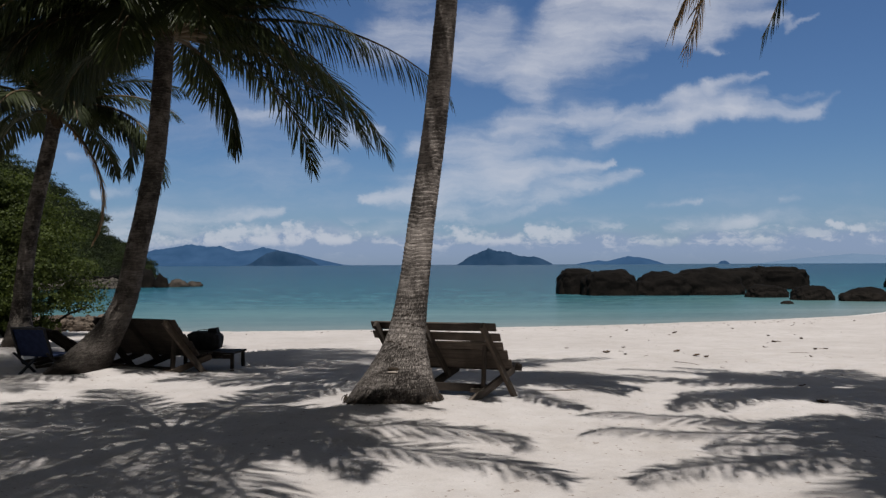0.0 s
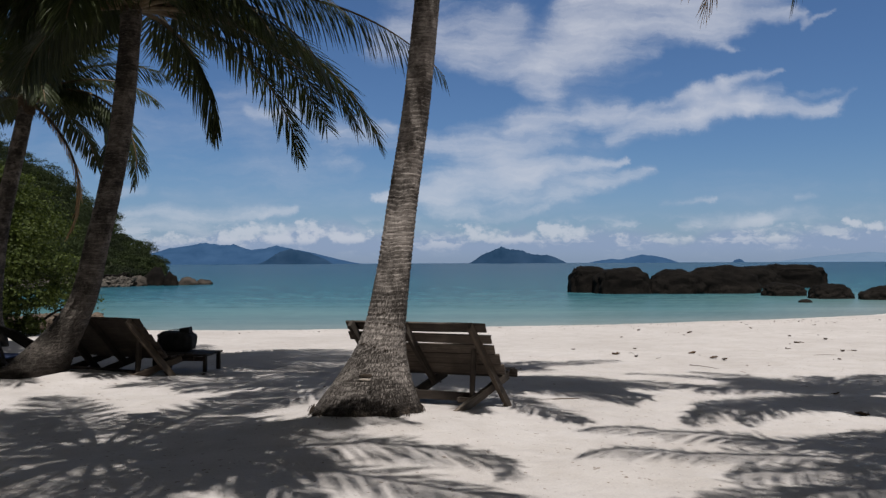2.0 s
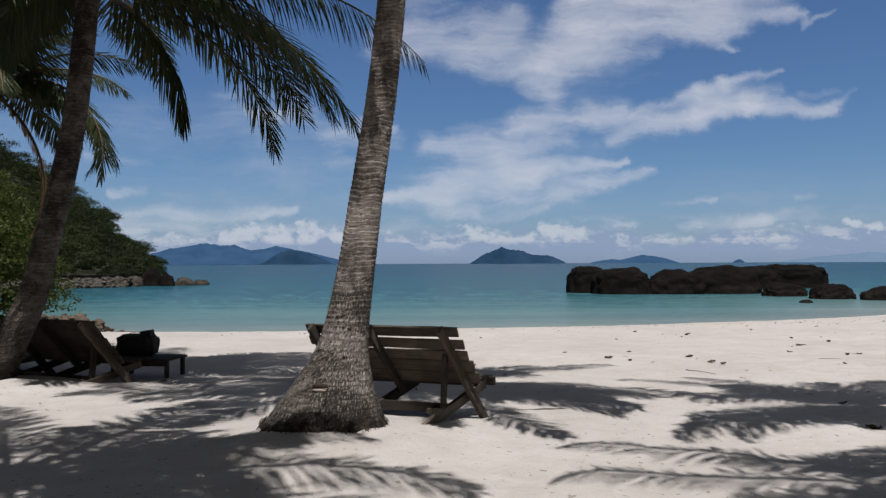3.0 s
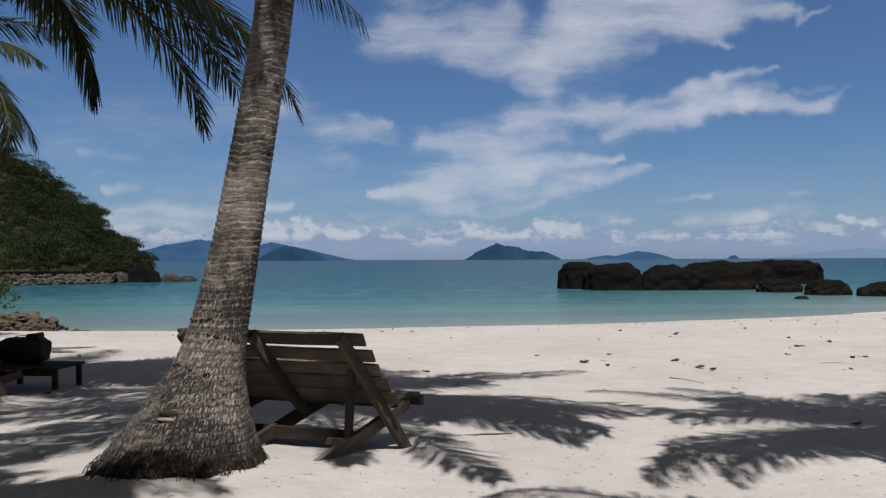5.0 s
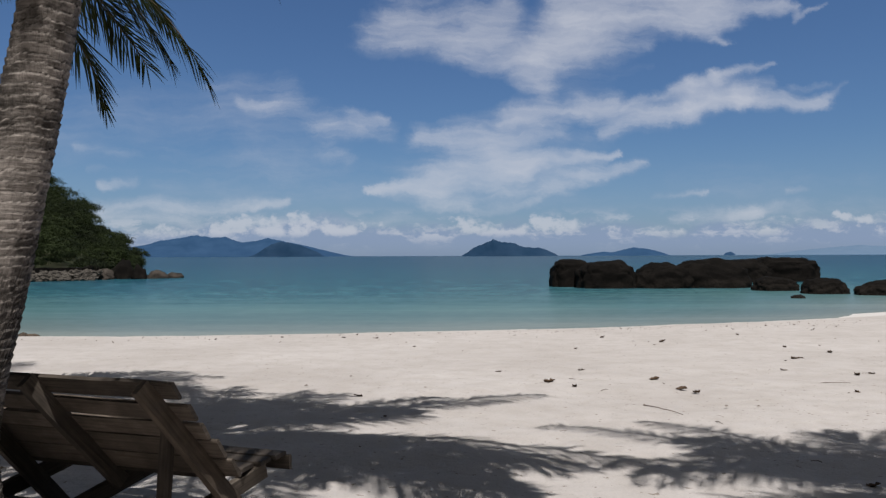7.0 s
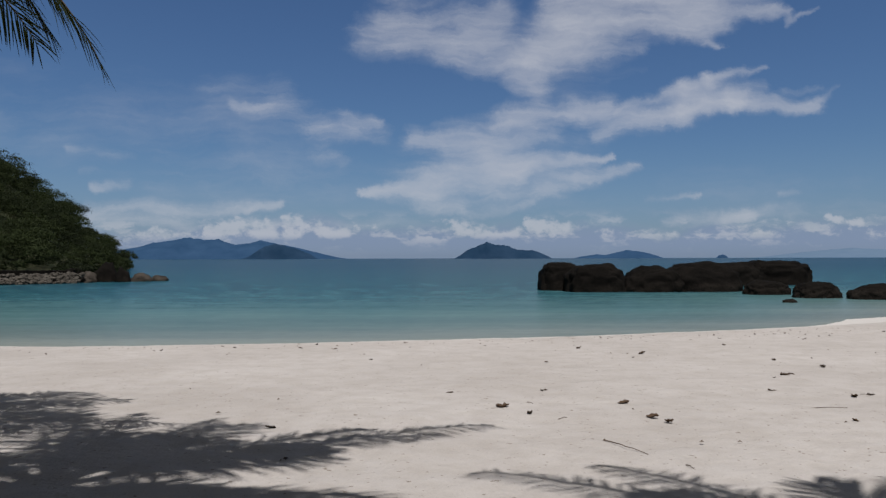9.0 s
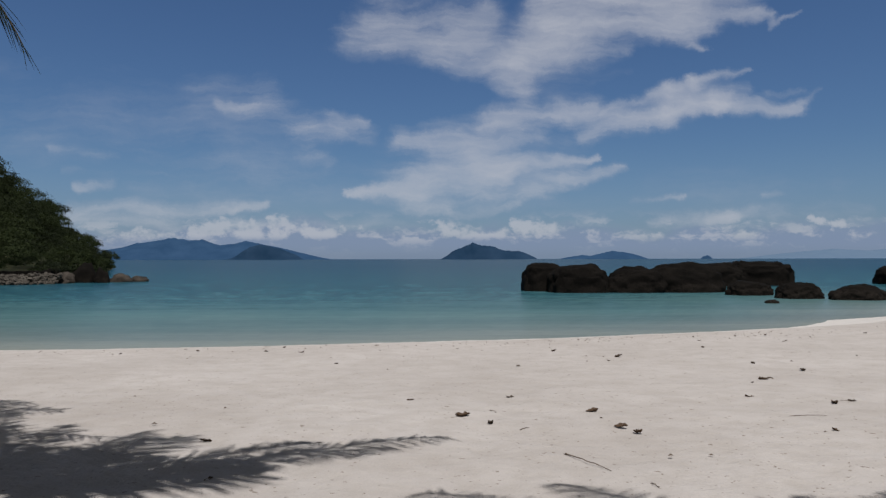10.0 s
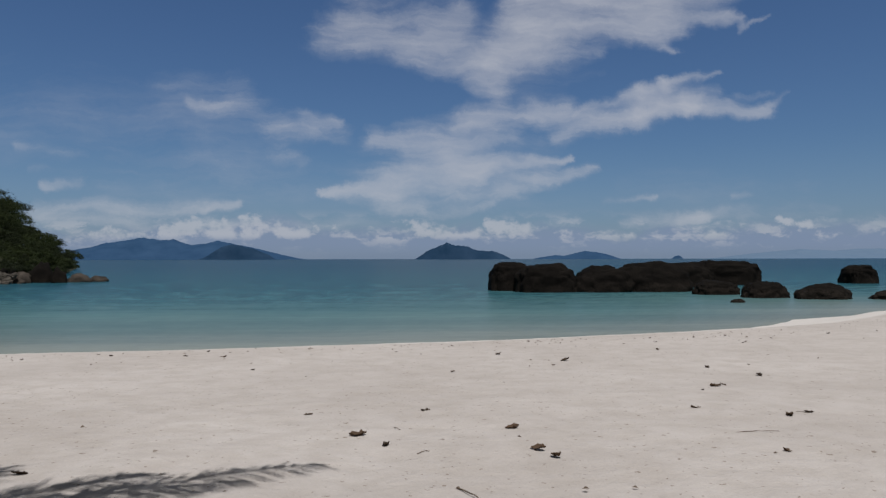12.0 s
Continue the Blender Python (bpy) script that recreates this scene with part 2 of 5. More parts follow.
def make_sand():
    m = Mat("white_sand", 0.92, 0.15)
    p = m.place()
    big, mid, grain_ = m.noise(p, 0.35, 4), m.noise(p, 2.6, 5, 0.6), m.noise(p, 55, 3, 0.7)
    c = m.ramp(big, [(0.3, (0.443, 0.409, 0.392)), (0.7, (0.523, 0.490, 0.476))])
    c = m.mix(m.math("MULTIPLY", m.ramp(mid, [(0.35, (1, 1, 1)), (0.6, (0, 0, 0))]), 0.35), c, (0.350, 0.313, 0.284))
    specks = m.noise(p, 16, 2, 0.5)
    c = m.mix(m.ramp(specks, [(0.67, (0, 0, 0)), (0.72, (0.7, 0.7, 0.7))]), c, (0.16, 0.12, 0.09))
    c = m.mix(0.25, c, m.ramp(grain_, [(0.3, (0.7, 0.7, 0.7)), (0.7, (1.2, 1.2, 1.2))]), "MULTIPLY")
    att = m.n.new("ShaderNodeAttribute")
    att.attribute_name = "washed"
    c = m.mix(m.math("MULTIPLY", att.outputs["Fac"], 0.7), c, (0.62, 0.595, 0.58))
    m.color(c)
    h = m.math("ADD", m.math("MULTIPLY", mid, 1.0), m.math("MULTIPLY", m.noise(p, 9, 4, 0.65), 0.6))
    m.bump(m.math("ADD", h, m.math("MULTIPLY", grain_, 0.16)), 0.75, 0.05)
    return m.m


def make_water():
    m = Mat("sea_water", 0.25, 0.006)
    p = m.place()
    sx = m.n.new("ShaderNodeSeparateXYZ")
    m.l.new(p, sx.inputs[0])
    att = m.n.new("ShaderNodeAttribute")
    att.attribute_name = "offshore"
    d = att.outputs["Fac"]
    patch = m.noise(p, 0.035, 5, 0.6, (0.5, 1.6, 1))
    streak = m.noise(p, 0.10, 6, 0.62, (0.2, 1.7, 1))
    lg = m.math("LOGARITHM", m.math("ADD", m.math("MAXIMUM", d, 0.0), 1.0), 10.0)
    lg0 = lg
    lg = m.math("ADD", m.math("DIVIDE", lg, 3.7), m.math("MULTIPLY", m.math("SUBTRACT", patch, 0.5), 0.14))
    c = m.ramp(lg, [(0.0, (0.2772, 0.2838, 0.2508)), (0.19, (0.195, 0.232, 0.225)), (0.34, (0.086, 0.172, 0.180)), (0.45, (0.034, 0.118, 0.142)), (0.54, (0.017, 0.084, 0.118)), (0.64, (0.009, 0.046, 0.092)), (0.78, (0.0065, 0.034, 0.085)), (1.0, (0.005, 0.028, 0.080))])
    # streaks and ripples: wave shading and glints painted as dark and pale colour
    c = m.mix(m.math("MULTIPLY", m.ramp(streak, [(0.42, (0, 0, 0)), (0.6, (1, 1, 1))]), 0.25), c, (0.01116, 0.0589, 0.0806))
    fan = m.n.new("ShaderNodeCombineXYZ")
    m.l.new(m.math("DIVIDE", m.math("MULTIPLY", sx.outputs[0], 30.0), m.math("ADD", m.math("MAXIMUM", d, 0.0), 24.0)), fan.inputs[0])
    m.l.new(m.math("MULTIPLY", lg0, 15.0), fan.inputs[1])
    dash = m.noise(fan.outputs[0], 1.0, 6, 0.68)
    open_water = m.n.new("ShaderNodeMapRange")
    open_water.interpolation_type = "SMOOTHSTEP"
    m.l.new(d, open_water.inputs["Value"])
    open_water.inputs["From Min"].default_value, open_water.inputs["From Max"].default_value, open_water.inputs["To Min"].default_value = 15.0, 60.0, 0.12
    c = m.mix(m.math("MULTIPLY", m.ramp(dash, [(0.43, (0, 0, 0)), (0.60, (1, 1, 1))]), m.math("MULTIPLY", open_water.outputs[0], 0.75)), c, (0.012, 0.047, 0.073))
    c = m.mix(m.math("MULTIPLY", m.ramp(dash, [(0.30, (1, 1, 1)), (0.44, (0, 0, 0))]), 0.22), c, (0.12, 0.19, 0.22))
    ripple = m.noise(p, 0.62, 8, 0.82, (0.28, 1.5, 1))
    away = m.n.new("ShaderNodeMapRange")
    m.l.new(d, away.inputs["Value"])
    away.inputs["From Min"].default_value, away.inputs["From Max"].default_value = 6.0, 45.0
    c = m.mix(m.math("MULTIPLY", m.math("MULTIPLY", m.ramp(ripple, [(0.45, (0, 0, 0)), (0.60, (1, 1, 1))]), 0.72), away.outputs[0]), c, (0.009, 0.052, 0.082))
    m.color(c)
    w1, w2 = m.noise(p, 1.1, 5, 0.6, (0.45, 1.5, 1)), m.noise(p, 0.16, 4, 0.55, (0.4, 1.6, 1))
    m.bump(m.math("ADD", m.math("MULTIPLY", w1, 0.35), w2), 0.35, 0.25)
    return m.m


def make_bark(name, dark, light):
    """Coconut bark: rows of short upright strips low down, smooth ringed bark higher up; ring scars between the rows."""
    m = Mat(name, 0.9, 0.2)
    uv = m.coord("UV")
    att = m.n.new("ShaderNodeAttribute")
    att.attribute_name = "scar"
    scar = att.outputs["Fac"]
    big = m.noise(m.place(), 2.4, 5, 0.65)
    strip = m.noise(uv, 1.0, 3, 0.6, (104, 14, 1))
    level = m.noise(uv, 1.0, 4, 0.65, (5, 48, 1))
    lichen = m.noise(m.place(), 8.0, 5, 0.7)
    sz = m.n.new("ShaderNodeSeparateXYZ")
    m.l.new(m.place(), sz.inputs[0])
    mr = m.n.new("ShaderNodeMapRange")
    for k_, v_ in (("From Min", 0.55), ("From Max", 1.5), ("To Min", 1.0), ("To Max", 0.12)):
        mr.inputs[k_].default_value = v_
    m.l.new(m.math("ADD", sz.outputs[2], m.math("MULTIPLY", m.math("SUBTRACT", big, 0.5), 1.2)), mr.inputs["Value"])
    cut = m.n.new("ShaderNodeMapRange")
    for k_, v_ in (("From Min", 0.42), ("From Max", 0.52), ("To Min", 1.0), ("To Max", 0.0)):
        cut.inputs[k_].default_value = v_
    m.l.new(strip, cut.inputs["Value"])
    amount = m.math("MULTIPLY", cut.outputs[0], mr.outputs[0])
    c = m.ramp(m.math("ADD", m.math("MULTIPLY", level, 0.7), m.math("MULTIPLY", lichen, 0.3)), [(0.33, dark), (0.62, light)])
    c = m.mix(m.ramp(lichen, [(0.52, (0, 0, 0)), (0.7, (0.45, 0.45, 0.45))]), c, tuple(min(1, 1.25 * a) for a in light))
    # large dark blotches: stains together with painted patches of frond shade
    c = m.mix(m.ramp(big, [(0.43, (0.8, 0.8, 0.8)), (0.56, (0, 0, 0))]), c, tuple(0.42 * a for a in dark))
    c = m.mix(m.math("MULTIPLY", m.ramp(scar, [(0.03, (0.95, 0.95, 0.95)), (0.22, (0, 0, 0))]), m.math("SUBTRACT", 1.0, m.math("MULTIPLY", mr.outputs[0], 0.8))), c, tuple(0.3 * a for a in dark))
    # finer blotches, again stains plus dappled shade in one colour
    blot = m.noise(m.place(), 5.0, 6, 0.72)
    c = m.mix(m.ramp(blot, [(0.53, (0, 0, 0)), (0.64, (0.75, 0.75, 0.75))]), c, tuple(0.3 * a for a in dark))
    # highlight painted in paler bark along each ring's raised lip
    lip = m.math("MULTIPLY", m.ramp(scar, [(0.72, (0, 0, 0)), (0.97, (1, 1, 1))]), m.ramp(level, [(0.36, (0, 0, 0)), (0.58, (0.62, 0.62, 0.62))]))
    c = m.mix(lip, c, tuple(min(1, 1.35 * a) for a in light))
    c = m.mix(m.math("MULTIPLY", m.ramp(strip, [(0.52, (0, 0, 0)), (0.66, (0.5, 0.5, 0.5))]), mr.outputs[0]), c, tuple(min(1, 1.15 * a) for a in light))
    c = m.mix(m.math("MULTIPLY", amount, 0.88), c, (0.03, 0.024, 0.02))
    # bark blends to very dark brown towards the foot
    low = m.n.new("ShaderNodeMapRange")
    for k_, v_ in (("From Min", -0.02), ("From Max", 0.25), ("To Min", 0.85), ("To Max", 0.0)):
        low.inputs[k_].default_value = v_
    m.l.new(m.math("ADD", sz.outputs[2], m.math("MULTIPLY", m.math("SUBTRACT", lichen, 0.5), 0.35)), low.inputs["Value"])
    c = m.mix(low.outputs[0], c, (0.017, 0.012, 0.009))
    m.color(c)
    hgt = m.math("ADD", m.math("ADD", m.math("MULTIPLY", level, 0.5), m.math("MULTIPLY", lichen, 0.4)), m.math("SUBTRACT", 1.0, amount))
    m.bump(m.math("ADD", hgt, m.math("MULTIPLY", m.math("MINIMUM", scar, 0.3), 0.9)), 1.0, 0.014)
    return m.m


def make_leaf(name, a, b, trans=0.35, rough=0.5, per="island", grove=0.9, tone=False):
    m = Mat(name, rough, 0.18)
    v = m.island() if per == "island" else m.random()
    if tone:
        att = m.n.new("ShaderNodeAttribute")
        att.attribute_name = "tone"
        v = m.math("ADD", m.math("MULTIPLY", v, 0.35), m.math("MULTIPLY", att.outputs["Fac"], 1.1))
    c = m.ramp(m.math("ADD", m.math("MULTIPLY", v, 0.6), m.math("MULTIPLY", m.noise(m.place(), grove, 3), 0.9 if grove < 0.5 else 0.5)), [(0.2, a), (0.9, b)])
    m.color(c)
    t = m.n.new("ShaderNodeBsdfTranslucent")
    m.l.new(m.mix(1.0, c, (1.4, 1.45, 0.8), "MULTIPLY"), t.inputs[0])
    ms = m.n.new("ShaderNodeMixShader")
    ms.inputs[0].default_value = trans
    m.l.new(m.b.outputs[0], ms.inputs[1])
    m.l.new(t.outputs[0], ms.inputs[2])
    m.l.new(ms.outputs[0], m.n["Material Output"].inputs["Surface"])
    return m.m


def make_wood(name, dark, light, rough=0.85):
    m = Mat(name, rough, 0.25)
    o = m.coord("Object")
    uv = m.coord("UV")
    g = m.noise(uv, 1.0, 5, 0.65, (3, 60, 1))
    big = m.noise(o, 3.5, 4, 0.6)
    c = m.ramp(g, [(0.3, dark), (0.7, light)])
    c = m.mix(m.math("MULTIPLY", m.random(), 0.45), c, tuple(0.6 * a for a in dark))
    c = m.mix(m.ramp(big, [(0.4, (0.55, 0.55, 0.55)), (0.62, (0, 0, 0))]), c, tuple(0.5 * a for a in dark))
    m.color(c)
    m.bump(m.math("ADD", g, big), 0.5, 0.006)
    return m.m


def make_rock(name, dark, light, scale=1.0, spec=0.2, tide=None):
    """Weathered stone; tide: the colour of the encrusted band near the waterline."""
    m = Mat(name, 0.9, spec)
    o = m.place()
    a, b = m.noise(o, 0.6 * scale, 6, 0.65), m.noise(o, 4.5 * scale, 6, 0.7)
    c = m.ramp(m.math("ADD", m.math("MULTIPLY", a, 0.6), m.math("MULTIPLY", b, 0.4)), [(0.38, dark), (0.66, light)])
    if tide:
        sx = m.n.new("ShaderNodeSeparateXYZ")
        m.l.new(o, sx.inputs[0])
        height = m.math("ADD", m.math("SUBTRACT", sx.outputs[2], SEA), m.math("MULTIPLY", m.math("SUBTRACT", a, 0.5), 2.2))
        band = m.n.new("ShaderNodeMapRange")
        for k_, v_ in (("From Min", 0.95), ("From Max", 0.45), ("To Min", 0.0), ("To Max", 0.8)):
            band.inputs[k_].default_value = v_
        m.l.new(height, band.inputs["Value"])
        c = m.mix(m.math("MULTIPLY", band.outputs[0], m.ramp(b, [(0.4, (0.25, 0.25, 0.25)), (0.62, (1, 1, 1))])), c, tide)
    m.color(c)
    m.bump(m.math("ADD", a, b), 0.9, 0.16 / scale)
    return m.m


def make_plain(name, a, b, rough=0.7, scale=6.0, spec=0.3):
    m = Mat(name, rough, spec)
    o = m.place()
    n = m.noise(o, scale, 5, 0.6)
    m.color(m.ramp(n, [(0.3, a), (0.7, b)]))
    m.bump(n, 0.3, 0.02)
    return m.m


SAND = make_sand()
WATER = make_water()
BARK = make_bark("palm_bark_grey", (0.092, 0.078, 0.069), (0.372, 0.33, 0.301))
# brown bark with the crowns' shade put into its darker colour
BARK_DARK = make_bark("palm_bark_brown_shaded", (0.05, 0.043, 0.037), (0.218, 0.19, 0.167))
FROND = make_leaf("palm_leaf_green", (0.025, 0.033, 0.015), (0.058, 0.069, 0.029), 0.22, 0.4)
FROND_YOUNG = make_leaf("palm_leaf_bright", (0.0105, 0.0195, 0.006), (0.03, 0.0435, 0.0135), 0.28, 0.45)
FROND_DRY = make_leaf("palm_leaf_dry", (0.22, 0.13, 0.075), (0.48, 0.33, 0.21), 0.35, 0.7)
RACHIS = make_plain("palm_stalk", (0.06, 0.045, 0.025), (0.16, 0.115, 0.064), 0.6, 9)
SHEATH = make_plain("palm_fibre", (0.03, 0.022, 0.015), (0.1, 0.07, 0.043), 0.95, 30)
ROOT = make_plain("dark_rootlet_and_hollow", (0.02, 0.015, 0.011), (0.07, 0.052, 0.038), 0.95, 30)
NOTCH = make_plain("sunlit_notch_bark", (0.25, 0.21, 0.17), (0.4, 0.35, 0.3), 0.9, 40)
COCONUT = make_plain("coconut_husk", (0.10, 0.11, 0.03), (0.2, 0.17, 0.06), 0.6, 9)
WOOD = make_wood("weathered_wood_brown", (0.075, 0.058, 0.045), (0.21, 0.165, 0.128))
# paler grey copy of the wood for bench ends in the sun
WOOD_GREY = make_wood("weathered_wood_sunlit", (0.08, 0.064, 0.052), (0.25, 0.21, 0.175))
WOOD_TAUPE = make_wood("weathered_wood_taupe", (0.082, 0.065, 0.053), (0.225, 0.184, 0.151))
# darker copies of the wood, with shade put into the colour
WOOD_DARK = make_wood("weathered_wood_shaded", (0.038, 0.031, 0.026), (0.125, 0.102, 0.084))
WOOD_BLACK = make_wood("dark_shaded_wood", (0.026, 0.021, 0.018), (0.085, 0.066, 0.053))
BUSH = make_leaf("shrub_leaf", (0.014, 0.024, 0.006), (0.080, 0.104, 0.024), 0.3, 0.6)
FOREST = make_leaf("forest_leaf", (0.0022, 0.0046, 0.0024), (0.025, 0.036, 0.0115), 0.12, 0.8, "island", 0.16, True)
SOIL = make_plain("forest_soil", (0.02, 0.03, 0.012), (0.05, 0.05, 0.025), 0.95, 0.3)
ROCK_BLACK = make_rock("black_basalt", (0.003, 0.0026, 0.0024), (0.0118, 0.0098, 0.0084), 1.3, 0.1, (0.025, 0.0205, 0.0175))
ROCK_BROWN = make_rock("brown_boulder", (0.02, 0.0165, 0.014), (0.086, 0.073, 0.063), 1.2)
ROCK_RUBBLE = make_rock("rubble_stone", (0.026, 0.023, 0.02), (0.15, 0.134, 0.118), 1.5)
ROCK_SHORE = make_rock("shore_stone", (0.05, 0.038, 0.03), (0.19, 0.15, 0.118), 1.5)
LITTER = make_leaf("dead_leaf", (0.036, 0.025, 0.018), (0.12, 0.078, 0.054), 0.15, 0.8, "object")
TWIG = make_plain("dry_twig", (0.06, 0.045, 0.035), (0.16, 0.12, 0.09), 0.9, 20)
CLOTH_BLUE = make_plain("navy_canvas", (0.012, 0.02, 0.06), (0.025, 0.04, 0.10), 0.9, 14)
CLOTH_BLACK = make_plain("black_canvas", (0.013, 0.013, 0.014), (0.03, 0.03, 0.032), 0.8, 14)
METAL_DARK = make_plain("dark_painted_metal", (0.012, 0.013, 0.016), (0.03, 0.03, 0.034), 0.5, 20)
# far islands: aerial haze painted into the base colour
ISLE = make_plain("island_haze_blue", (0.024, 0.060, 0.128), (0.036, 0.080, 0.16), 1.0, 0.012, 0.0)
ISLE_NEAR = make_plain("island_haze_slate", (0.012, 0.034, 0.072), (0.026, 0.055, 0.105), 1.0, 0.012, 0.0)
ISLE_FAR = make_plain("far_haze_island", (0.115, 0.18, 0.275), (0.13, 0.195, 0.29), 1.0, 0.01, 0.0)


# ---- building helpers ----
def mesh_ob(name, verts, faces, material, parent=None, smooth=False, label="", uvs=None):
    me = bpy.data.meshes.new(name)
    me.from_pydata([tuple(v) for v in verts], [], [tuple(f) for f in faces])
    me.materials.append(material)
    if uvs is not None:
        lay = me.uv_layers.new(name="UVMap")
        idx = np.empty(len(me.loops), dtype=np.int32)
        me.loops.foreach_get("vertex_index", idx)
        lay.data.foreach_set("uv", np.asarray(uvs, dtype=np.float32)[idx].ravel())
    if smooth:
        me.polygons.foreach_set("use_smooth", [True] * len(me.polygons))
    me.update()
    ob = new(name, me)
    if parent:
        ob.parent = parent
    if label:
        tagged(ob, label)
    return ob


def quick_mesh(name, verts, faces, material, parent=None):
    """A large mesh of faces with the same number of corners, from arrays."""
    me = bpy.data.meshes.new(name)
    n, k = faces.shape
    me.vertices.add(len(verts))
    me.vertices.foreach_set("co", np.ascontiguousarray(verts, dtype=np.float32).ravel())
    me.loops.add(n * k)
    me.loops.foreach_set("vertex_index", np.ascontiguousarray(faces, dtype=np.int32).ravel())
    me.polygons.add(n)
    me.polygons.foreach_set("loop_start", np.arange(0, n * k, k, dtype=np.int32))
    me.update(calc_edges=True)
    me.validate()
    me.materials.append(material)
    ob = new(name, me)
    if parent:
        ob.parent = parent
    return ob


def part(name, bm, material, parent, label="", smooth=False):
    me = bpy.data.meshes.new(name)
    bmesh.ops.recalc_face_normals(bm, faces=bm.faces)
    bm.to_mesh(me)
    bm.free()
    me.materials.append(material)
    if smooth:
        me.polygons.foreach_set("use_smooth", [True] * len(me.polygons))
    ob = new(name, me)
    ob.parent = parent
    if label:
        tagged(ob, label)
    return ob


def empty(name, label, category, group="", kind="", at=None):
    ob = new(name)
    ob.empty_display_size = 0.2
    if at is not None:
        ob.matrix_basis = at
    return tagged(ob, label, category, group, kind)


def beam_bm(a, b, w, t, up=(0, 0, 1), bevel=0.006, wobble=0.002, rng=random):
    """A sawn board from a to b: width w across, thickness t along up; worn edges; UV along the grain."""
    a, b = Vector(a), Vector(b)
    d = (b - a)
    ln = d.length
    d.normalize()
    upv = Vector(up)
    side = d.cross(upv).normalized()
    upv = side.cross(d).normalized()
    bm = bmesh.new()
    n = max(2, int(ln / 0.25))
    rings = []
    for i in range(n + 1):
        c = a + d * (ln * i / n) + side * rng.uniform(-wobble, wobble) + upv * rng.uniform(-wobble, wobble)
        ww, tt = w * (1 + rng.uniform(-0.02, 0.02)), t
        rings.append([bm.verts.new(c + side * (sx * ww / 2) + upv * (sz * tt / 2)) for sx, sz in ((-1, -1), (1, -1), (1, 1), (-1, 1))])
    for r0, r1 in zip(rings, rings[1:]):
        for k in range(4):
            bm.faces.new((r0[k], r0[(k + 1) % 4], r1[(k + 1) % 4], r1[k]))
    bm.faces.new(rings[0][::-1])
    bm.faces.new(rings[-1])
    long_edges = [e for e in bm.edges if abs((e.verts[1].co - e.verts[0].co).normalized().dot(d)) > 0.9]
    ends = [e for e in bm.edges if len(e.link_faces) == 2 and any(len(f.verts) == 4 and abs(f.normal.dot(d)) > 0.9 for f in e.link_faces)]
    bmesh.ops.bevel(bm, geom=list(set(long_edges + ends)), offset=min(bevel, t * 0.3), segments=1, affect="EDGES")
    lay = bm.loops.layers.uv.new("UVMap")
    off = rng.uniform(0, 20)
    for f in bm.faces:
        for lp in f.loops:
            q = lp.vert.co - a
            lp[lay].uv = (q.dot(d) + off, q.dot(side) + q.dot(upv) * 0.7 + off)
    return bm


def smoothstep(a, b, v):
    k = np.clip((v - a) / (b - a), 0, 1)
    return k * k * (3 - 2 * k)


# ---- the ground: beach, berm, sea bed ----
def crest(x):
    """Distance of the beach's berm from the start of the walk."""
    x = np.clip(x, -12, 34)
    return 26 + 0.15 * x + 0.0068 * x * x + 0.0012 * np.clip(x - 10, 0, 14) ** 3


PY = [-5000, -30, 0, 5, 9.4, 15.3, 18, 23, 26, 27.5, 31, 40, 70, 300, 5000]
PZ = [1.5, 0.35, 0.0, -0.08, -0.18, -0.37, -0.50, -0.67, -0.76, -0.93, -1.55, -2.3, -3.5, -8, -12]
MOUNDS = [(-0.55, 8.3, 0.95, 0.13), (-5.3, 11.1, 0.9, 0.12), (-9.0, 15.5, 1.0, 0.12), (-0.1, 7.4, 0.7, 0.05)]


def ground_z(x, y):
    x, y = np.asarray(x, float), np.asarray(y, float)
    yy = y - (crest(x) - 26) * smoothstep(10, 25, y)
    z = np.interp(yy, PY, PZ)
    for mx, my, r, h in MOUNDS:
        z = z + h * np.exp(-((x - mx) ** 2 + (y - my) ** 2) / (r * r))
    z = z - 0.0077 * np.clip(x, -30, 30) * smoothstep(30, 20, y)
    return z - 0.05 * smoothstep(2, -5, x) * smoothstep(20, 25, y)


def gz(x, y):
    return float(ground_z(x, y))


def spread(lo, hi, step, grow, far):
    inner = list(np.arange(lo, hi + 1e-6, step))
    out, s = [], step
    v = inner[-1]
    while v < far:
        s *= grow
        v += s
        out.append(min(v, far))
    back, s, v = [], step, inner[0]
    while v > -far:
        s *= grow
        v -= s
        back.append(max(v, -far))
    return np.array(back[::-1] + inner + out)


